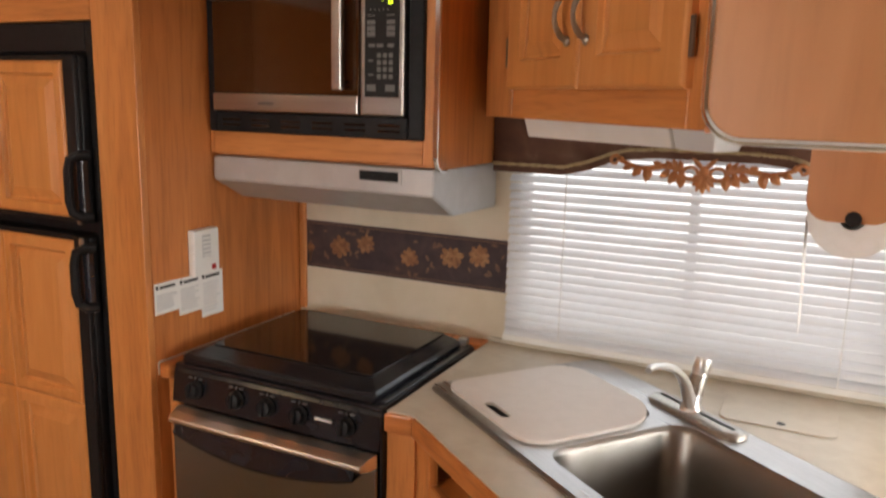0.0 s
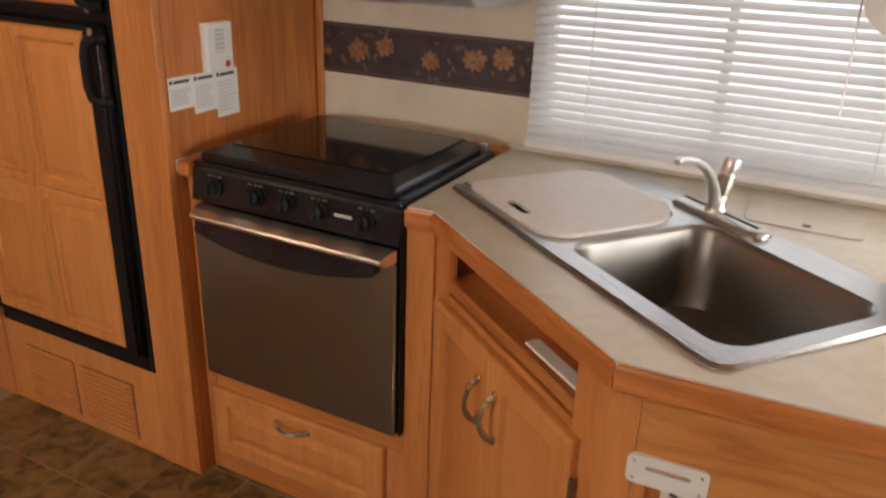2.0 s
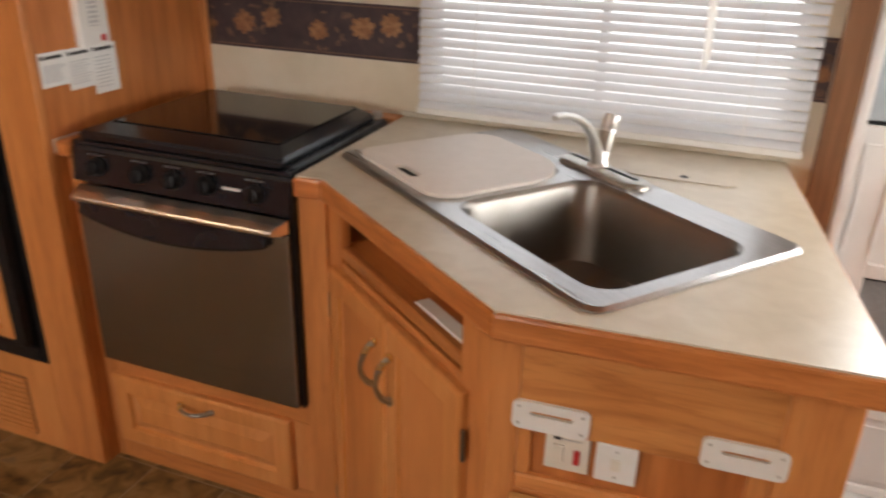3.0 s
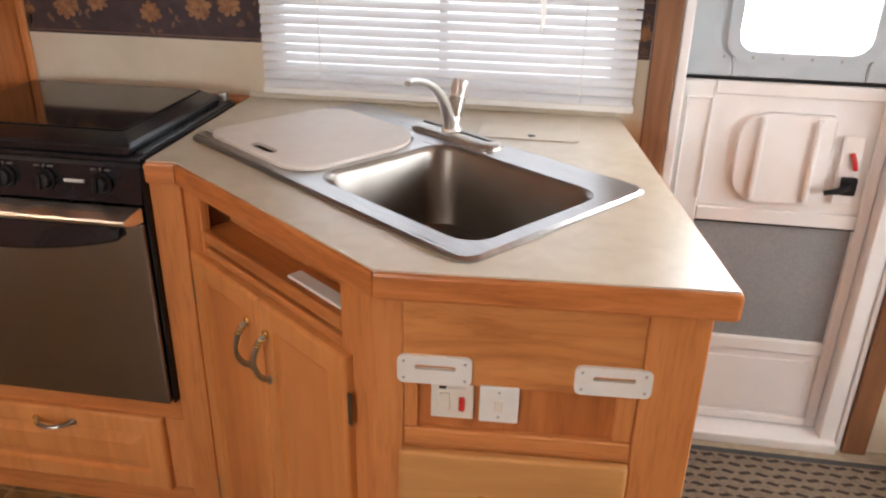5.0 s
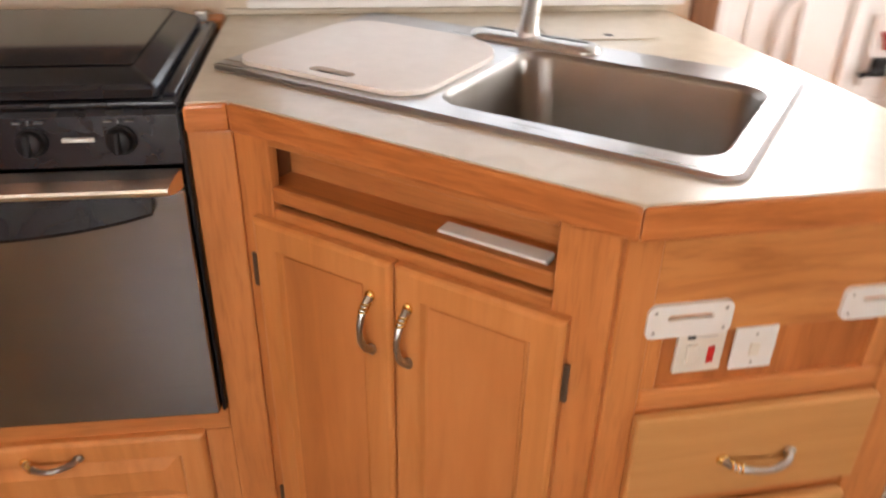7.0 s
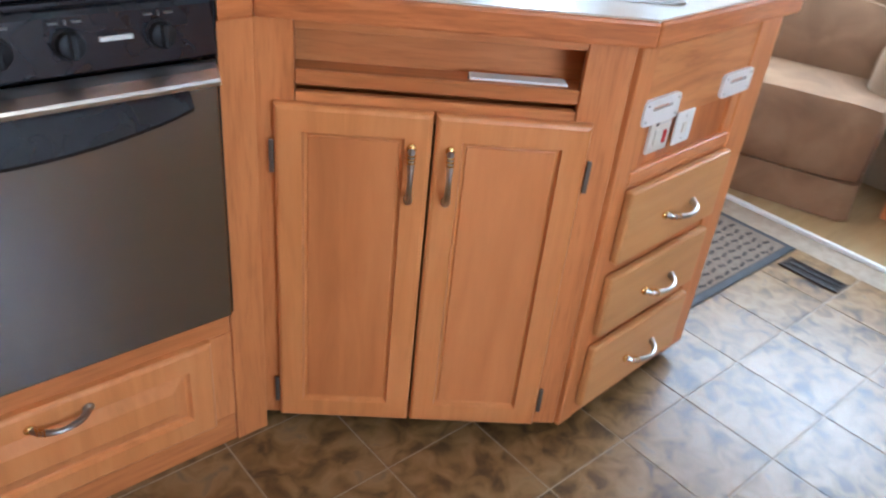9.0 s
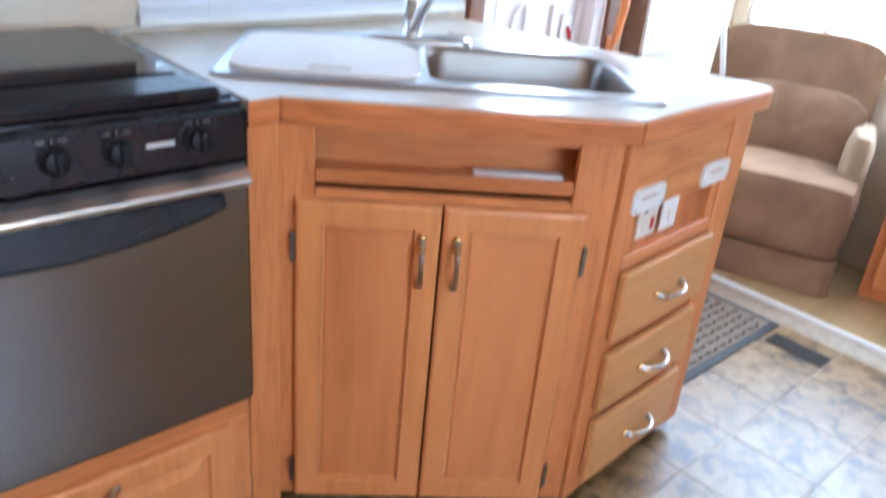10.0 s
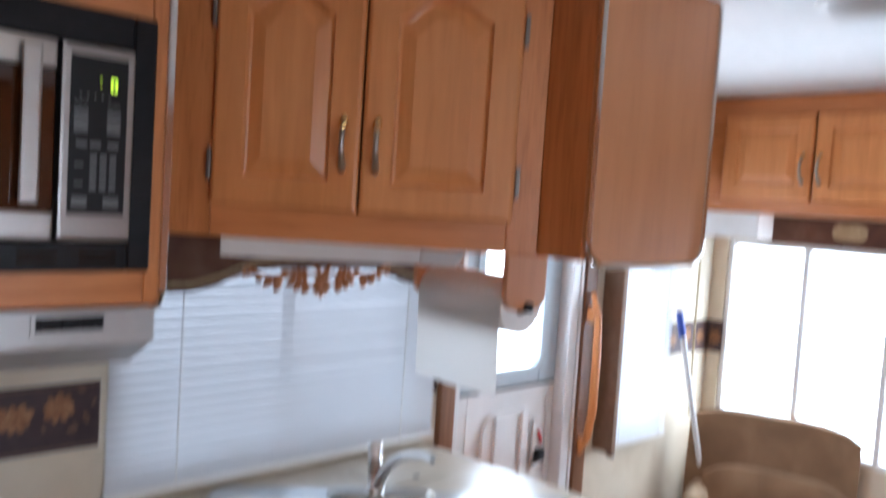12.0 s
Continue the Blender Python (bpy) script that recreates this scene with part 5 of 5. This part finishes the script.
def valance():
    root = thing("valance", "brown fabric window valance with gold braid and carved scroll", "valance", 0, 2.455, 0)
    prof = [(0.369, 1.35), (0.55, 1.35), (0.61, 1.366), (0.66, 1.386), (0.7, 1.398), (0.76, 1.402), (0.98, 1.402), (1.04, 1.398), (1.08, 1.386), (1.13, 1.366), (1.19, 1.35), (1.318, 1.35)]
    b = plate([*prof, (1.318, 1.484), (0.369, 1.484)], 0.0, 0.018, 0.002)
    part("board", b, fabric_brown, root, "brown patterned fabric over a board")
    part("return", block(1.304, 1.318, 0.019, 0.062, 1.345, 1.484), fabric_brown, root)
    fine = []
    for (xa, za), (xb, zb) in zip(prof, prof[1:]):
        fine += [(xa + (xb - xa) * k / 4, -0.004, za + (zb - za) * k / 4 + 0.02) for k in range(4)]
    bm = bmesh.new()
    for ph in (0, math.pi):
        pts = []
        for k, p in enumerate(fine):
            for j in range(4):
                q = fine[min(k + 1, len(fine) - 1)]
                s = j / 4
                a = (k * 4 + j) * 1.1 + ph
                pts.append((p[0] + (q[0] - p[0]) * s, p[1] + 0.0022 * math.cos(a), p[2] + (q[2] - p[2]) * s + 0.0022 * math.sin(a)))
        tube(pts, 0.0028, 5, bm)
    part("braid", bm, braid_mat, root, "twisted gold braid", True)
    # carved acanthus: a fanned shell between two open eyes, and on each side a rising stem with hanging leaves and an end curl
    M, Z = 0.87, 1.372
    sc = part("carved_scroll", loft([[(M + r * math.cos(q) * 0.8, -0.004 - d, Z + 0.004 + r * math.sin(q) * 1.2) for q in [j * math.pi / 8 for j in range(16)]] for r, d in ((0.014, 0), (0.013, 0.008), (0.007, 0.012), (0.002, 0.013))]), carved_wood, root, "carved wooden scroll ornament", True)

    def leaf(name, bx, bz, ang, L, w, sg, bend=0.6):
        pts, rad, a = [], [], radians(ang)
        p = Vector((bx, bz))
        for k in range(7):
            q = k / 6
            pts.append((M + sg * p.x, -0.006 - 0.006 * math.sin(math.pi * q), p.y))
            rad.append(max(0.0014, w * math.sin(math.pi * (0.16 + 0.8 * q))))
            p = p + Vector((math.cos(a + bend * q), math.sin(a + bend * q))) * L / 6
        part(name, tube(pts, rad, 7), carved_wood, sc, "", True)

    for k in range(7):
        leaf("shell_rib", 0.0, Z - 0.002, -90 + (k - 3) * 22, 0.041 - 0.004 * abs(k - 3), 0.0092, 1, 0)
    for sg in (-1, 1):
        leaf("crown_leaf", 0.004, Z + 0.012, 58, 0.032, 0.006, sg, -0.5)
        eye = [(M + sg * (0.029 + 0.0165 * math.cos(q)), -0.008, Z + 0.002 + 0.0135 * math.sin(q)) for q in [j * math.pi / 8 for j in range(17)]]
        part("scroll_eye", tube(eye, 0.0042, 6), carved_wood, sc, "", True)
        stem = [(M + sg * (0.044 + 0.148 * q), -0.007, Z + 0.006 + 0.012 * q + 0.006 * math.sin(q * 7.5)) for q in [j / 20 for j in range(21)]]
        part("scroll_stem", tube(stem, [0.0078 - 0.003 * j / 20 for j in range(21)], 7), carved_wood, sc, "", True)
        pts = [(M + sg * (0.196 + (0.013 - 0.009 * q) * math.cos(2.2 - 5.2 * q)), -0.008, Z + 0.02 + (0.013 - 0.009 * q) * math.sin(2.2 - 5.2 * q)) for q in [j / 12 for j in range(13)]]
        part("end_curl", tube(pts, [0.0048 - 0.0018 * j / 12 for j in range(13)], 6), carved_wood, sc, "", True)
        for bx, bz, ang, L, w, bend in ((0.05, 0.0, -105, 0.034, 0.0085, 0.5), (0.062, 0.004, -82, 0.032, 0.008, 0.7), (0.076, 0.006, -60, 0.026, 0.0065, 0.8), (0.125, 0.01, -112, 0.036, 0.0085, 0.9), (0.14, 0.012, -78, 0.03, 0.0075, 0.9), (0.16, 0.014, -50, 0.022, 0.006, 0.8)):
            leaf("hanging_leaf", bx, Z + bz, ang, L * 0.95, w * 1.35, sg, bend)
        for bx, bz, ang, L in ((0.05, 0.012, 95, 0.017), (0.06, 0.013, 80, 0.019), (0.071, 0.013, 66, 0.017), (0.092, 0.014, 40, 0.02), (0.178, 0.02, 60, 0.016)):
            leaf("standing_leaf", bx, Z + bz, ang, L, 0.0066, sg, -0.7)


valance()


def towel_holder():
    root = thing("towel_holder", "honey maple paper towel holder under the end cabinet", "towel holder", 0, 0, 0)
    for y in (2.04, 2.345):
        part("bracket", plate(rounded(1.083, 1.213, 1.345, 1.489, (0.035, 0.035, 0.002, 0.002), 6), y, y + 0.015, 0.002), end_wood, root, "rounded wooden bracket")
    # Dowel coloured near black to paint the dark inside the roll's hole
    b = tube([(1.153, 2.03, 1.352), (1.153, 2.36, 1.352)], 0.012, 12)
    part("dowel", b, bore_dark, root, "dowel blackened for the shade inside the roll")


def paper_towel():
    root = thing("paper_towel_roll", "white paper towel roll with a sheet hanging down", "paper towel", 0, 0, 0)
    n, rings = 32, []
    for r, y in ((0.02, 2.058), (0.066, 2.058), (0.0665, 2.06), (0.0665, 2.338), (0.066, 2.34), (0.02, 2.34)):
        rings.append([(1.153 + r * math.cos(2 * math.pi * j / n), y, 1.352 + r * math.sin(2 * math.pi * j / n)) for j in range(n)])
    b = loft(rings + [rings[0]], False, False)
    part("roll", b, towel_mat, root, "", True)
    prof = [(1.0862, 1.37), (1.0855, 1.33), (1.087, 1.28), (1.0895, 1.22), (1.09, 1.18), (1.0915, 1.148)]
    b = loft([[(x, 2.06, z) for x, z in prof] + [(x + 0.0008, 2.06, z) for x, z in prof[::-1]], [(x + 0.002, 2.2, z - 0.003) for x, z in prof] + [(x + 0.0028, 2.2, z - 0.003) for x, z in prof[::-1]], [(x, 2.338, z) for x, z in prof] + [(x + 0.0008, 2.338, z) for x, z in prof[::-1]]])
    part("sheet", b, sheet_mat, root, "loose hanging sheet", True)


towel_holder()
paper_towel()

# ---- far end: side lambrequin, armchair, cabinets ----


def lambrequin():
    root = thing("lambrequin", "brown fabric window surround at the side window", "window surround", 0, 0, 0)
    part("side_leg", block(2.1, 2.124, WALL - 0.085, WALL - 0.001, 0.735, 1.95, 0.004, 2), trim_wood_fabric, root)
    part("top_board", block(2.1245, 2.5, WALL - 0.085, WALL - 0.066, 1.74, 1.95, 0.004, 2), trim_wood_fabric, root)
    part("foot_clip", block(2.104, 2.118, WALL - 0.09, WALL - 0.06, 0.722, 0.735, 0.002), hinge_metal, root)


trim_wood_fabric = grain(material("brown_vinyl_fabric", (0.2, 0.12, 0.075), 0.7), [(0.17, 0.1, 0.06), (0.24, 0.15, 0.095)], (1, 1, 1), 40, 0.15)
lambrequin()


def cushion(x0, x1, y0, y1, z0, z1, r=0.04, puff=0.0):
    b = block(x0, x1, y0, y1, z0, z1)
    bmesh.ops.subdivide_edges(b, edges=b.edges[:], cuts=5, use_grid_fill=True)
    c = Vector(((x0 + x1) / 2, (y0 + y1) / 2, (z0 + z1) / 2))
    h = Vector(((x1 - x0) / 2, (y1 - y0) / 2, (z1 - z0) / 2))
    for v in b.verts:
        d = v.co - c
        q = Vector((max(-h.x + r, min(h.x - r, d.x)), max(-h.y + r, min(h.y - r, d.y)), max(-h.z + r, min(h.z - r, d.z))))
        e = d - q
        if e.length > 1e-6:
            e = e.normalized() * r
        n = Vector((d.x / h.x, d.y / h.y, d.z / h.z))
        s = 1 + puff * (1 - min(1, (n.x * n.x + n.y * n.y + n.z * n.z) / 3))
        v.co = c + q + e * s
        v.co += Vector((noise.noise(v.co * 9), noise.noise(v.co * 9 + Vector((5, 1, 2))), noise.noise(v.co * 9 + Vector((2, 7, 3))))) * 0.004
    return b


def armchair():
    root = thing("armchair", "tan suede swivel armchair with rounded back and skirt", "armchair", 2.443, 1.712, 0.008, -71.1)
    W = 0.6
    rings = []
    out = rounded(-W + 0.01, 0.0, 0.0, 0.42, 0.05, 5)
    for z, flare in ((0.004, 0.006), (0.06, 0.003), (0.135, 0.0)):
        ring = []
        for k, p in enumerate(out):
            c = Vector((p[0] + W / 2, p[1] - 0.21)).normalized()
            w = flare * (1 + 0.7 * math.sin(k * 2.1)) + 0.003
            ring.append((p[0] + c.x * w, p[1] + c.y * w, z))
        rings.append(ring)
    part("skirt", loft(rings), chair_fabric, root, "gathered fabric skirt", True)
    part("seat", cushion(-W + 0.004, 0.004, -0.012, 0.4, 0.128, 0.412, 0.05, 0.12), chair_fabric, root, "soft seat cushion", True)

    def back(z_low, z_high, y_low, y_high, inset_x, thick, crown, right=0.0):
        rows = []
        n = 14
        for k in range(9):
            s = k / 8
            z = z_low + (z_high - z_low) * s
            y = y_low + (y_high - y_low) * s
            ring = []
            bulge = math.sin(math.pi * min(1, s * 0.9 + 0.08)) ** 0.5
            for side in (0, 1):
                for j in range(n):
                    q = j / (n - 1)
                    q = q if side == 0 else 1 - q
                    edge = abs(2 * q - 1)
                    xx = -W + inset_x + (W - 2 * inset_x - right) * q
                    zz = z + crown * s * (1 - edge ** 5)
                    t = thick * (0.35 + 0.65 * bulge) * (1 - 0.75 * edge ** 4)
                    ring.append((xx, y - t / 2 - 0.03 * edge ** 2 if side == 0 else y + t / 2 - 0.02 * edge ** 2, zz))
            rows.append(ring)
        return loft(rows)

    part("backrest", back(0.15, 0.79, 0.39, 0.46, -0.03, 0.11, 0.045, 0.06), chair_fabric, root, "tall rounded backrest", True)
    part("lumbar_cushion", back(0.39, 0.6, 0.31, 0.355, 0.05, 0.09, 0.05), chair_fabric, root, "arched lumbar cushion", True)
    for x in (-0.085, -W - 0.005):
        b = cushion(x, x + 0.09, 0.14, 0.4, 0.22, 0.56, 0.04, 0.1)
        # Arms in a paler tan than the rest of the chair
        part("arm", b, arm_fabric, root, "pale tan armrest", True)


armchair()


def low_cabinet():
    root = thing("low_cabinet", "small honey wooden drawer cabinet with a pale top", "cabinet", 2.6, 1.66, 0.008, -75)
    part("body", block(0.0, 0.5, 0.0, 0.2, 0.0, 0.5, 0.004, 2), wood_v, root)
    for z0 in (0.04, 0.265):
        part("drawer_front", panel_door(0.44, 0.2, x=0.03, z=z0, raised=True, stile=0.045), door_wood, root)
    part("top", block(-0.012, 0.512, -0.014, 0.2, 0.5, 0.522, 0.005, 2), counter_mat, root, "pale laminate top")


low_cabinet()


def far_cabinets():
    for k, y in enumerate((2.4, 1.66)):
        root = thing("overhead_cabinet", "honey maple overhead cabinet above the end windows", "cabinet", 2.55, y, 0, -90, group="overhead cabinets at the far end")
        part("body", block(0.0, 0.738, 0.02, 0.297, 1.612, CEIL - 0.003, 0.002), panel_wood, root)
        part("face_frame", block(0.0, 0.738, 0.0, 0.02, 1.612, 1.662, 0.002, bm=block(0, 0.738, 0, 0.02, 1.955, CEIL - 0.003, 0.002, bm=block(0, 0.05, 0, 0.02, 1.6625, 1.9545, 0.002, bm=block(0.71, 0.738, 0, 0.02, 1.6625, 1.9545, 0.002)))), wood_h, root)
        for x0, hx in ((0.055, 0.352), (0.387, 0.41)):
            d = part("door", panel_door(0.325, 0.3, x=x0, z=1.658), door_wood, root, "raised-panel maple door")
            pull(d, hx, 1.77, 0.09)
    root = thing("open_shelf", "open shelf box with a shade-darkened back by the overhead cabinets", "shelf", 2.55, 2.515, 0, -90)
    part("back", block(0.0, 0.11, 0.2, 0.21, 1.612, CEIL - 0.003), shade_in, root)
    part("bottom", block(0.0, 0.11, 0.0, 0.2, 1.612, 1.632), wood_h, root)
    part("top", block(0.0, 0.11, 0.0, 0.2, 1.955, CEIL - 0.003), wood_h, root)
    root = thing("strip_lamp", "white strip lamp under the overhead cabinet, off", "lamp", 2.56, 2.45, 0, -90)
    part("housing", block(0.0, 0.25, 0.0, 0.12, 1.515, 1.61, 0.006, 2), white_plastic, root)
    root = thing("end_valance", "brown fabric valance with gold pattern over end windows", "valance", 2.76, 2.3, 0, -90)
    part("board", block(0.0, 1.1, 0, 0.018, 1.505, 1.608, 0.003), fabric_brown, root)
    part("motif", plate(rounded(0.28, 0.4, 1.53, 1.59, 0.028, 5), -0.004, 0.001, 0.001), braid_mat, root, "gold woven motif")
    part("motif", plate(rounded(0.55, 0.67, 1.53, 1.59, 0.028, 5), -0.004, 0.001, 0.001), braid_mat, root, "gold woven motif")


far_cabinets()


def broom():
    root = thing("broom", "white broom stick with a blue grip leaning in the corner", "broom", 0, 0, 0)
    a, b = Vector((2.50, 2.45, 1.215)), Vector((2.7, 2.35, 0.3))
    part("stick", tube([a, a + (b - a) * 0.5, b], 0.011, 10), white_metal, root, "", True)
    part("grip", tube([a - (b - a) * 0.005, a + (b - a) * 0.1], 0.0135, 10), blue, root, "blue plastic grip", True)
    part("head", block(2.6, 2.82, 2.32, 2.38, 0.02, 0.32, 0.02, 2), blue, root)


broom()
tagged(part("pull_cord", tube([(2.62, 2.45, 1.61), (2.62, 2.45, 1.2), (2.63, 2.45, 0.8)], 0.004, 6), braid_mat, None), "pale cord hanging from the overhead cabinet", "cord")


def ceiling_lamp(x, y, lit=True):
    root = thing("ceiling_lamp", "round ceiling lamp with a warm glowing lens" if lit else "round white ceiling lamp, off", "lamp", x, y, CEIL, group="ceiling lamps")
    part("rim", turned([(0.115, 0), (0.118, -0.012), (0.108, -0.02), (0.1, -0.018)], 28), white_plastic, root, "white rim", True)
    part("lens", turned([(0.099, -0.012), (0.085, -0.036), (0.05, -0.05), (0.012, -0.055)], 28), lens_mat if lit else diffuser_mat, root, "frosted lens", True)


for cx, cy, lit in ((1.47, 1.47, False), (0.15, 0.7, True), (-1.0, 0.9, True)):
    ceiling_lamp(cx, cy, lit)

# ---- on the floor ----


def floor_register():
    root = thing("floor_register", "dark brown metal floor register", "register", 2.035, 1.612, 0.0)
    bm = bmesh.new()
    for a, b, c, d in ((-0.036, 0.036, -0.092, -0.082), (-0.036, 0.036, 0.082, 0.092), (-0.036, -0.028, -0.082, 0.082), (0.028, 0.036, -0.082, 0.082), (-0.002, 0.002, -0.082, 0.082)):
        block(a, b, c, d, 0.0015, 0.0075, 0.001, bm=bm)
    part("frame", bm, vent_mat, root)
    # Black sheet that paints the shade below the louvres
    part("well", block(-0.028, 0.028, -0.082, 0.082, 0.0018, 0.0022), ink, root)
    for k in range(18):
        part("louvre", block(-0.028, 0.028, -0.08 + k * 0.0092, -0.0765 + k * 0.0092, 0.0025, 0.0065), vent_mat, root)


floor_register()


def doormat():
    root = thing("doormat", "grey-brown doormat with dark tufts and rubber border", "doormat", 0, 0, 0.0)
    x0, x1, y0, y1 = 1.46, 2.135, 1.72, 2.455
    part("border", block(x0, x1, y0, y1, 0.002, 0.008, 0.003, 2), mat_edge, root, "dark rubber border")
    part("mat_top", block(x0 + 0.025, x1 - 0.025, y0 + 0.025, y1 - 0.025, 0.008, 0.011, 0.001), mat_fibre, root)
    bm = bmesh.new()
    n, m = 14, 22
    for i in range(n):
        for j in range(m):
            cx = x0 + 0.04 + (x1 - x0 - 0.08) * (i + 0.5 * (j % 2)) / n
            cy = y0 + 0.04 + (y1 - y0 - 0.08) * j / (m - 1)
            s = 0.0115
            t = 0.5 if (i + j) % 2 else -0.5
            plate3 = [(cx + s * math.cos(q + t) * 1.5, cy + s * math.sin(q + t) * 0.8) for q in (0.5, 2.6, 3.6, 5.8)]
            vs = [bm.verts.new((px, py, 0.0125)) for px, py in plate3]
            lo = [bm.verts.new((px, py, 0.0105)) for px, py in plate3]
            bm.faces.new(vs)
            for k in range(4):
                bm.faces.new((vs[k], vs[(k + 1) % 4], lo[(k + 1) % 4], lo[k]))
    tagged(part("tuft", bm, mat_tuft, root), kind="stuff")


doormat()

# ---- floor tiles, last ----
PX, PY, GX, GY = 0.2285, 0.2285, 0.549, 1.516
tile_meshes = []
for k in range(4):
    b = block(0.0017, PX - 0.0017, 0.0017, PY - 0.0017, -0.001, 0.0013, 0.0006)
    me = bpy.data.meshes.new("tile")
    b.to_mesh(me)
    b.free()
    me.materials.append(tile_mat)
    tile_meshes.append(me)
for i in range(-7, 8):
    for j in range(-6, 5):
        x, y = GX + i * PX, GY + j * PY
        if x + PX > 2.2545 or x < -1.1 or y + PY > WALL:
            continue
        ob = new("tile", tile_meshes[(i * 3 + j) % 4])
        ob.parent = floor
        ob.matrix_local = pose(x, y, 0)
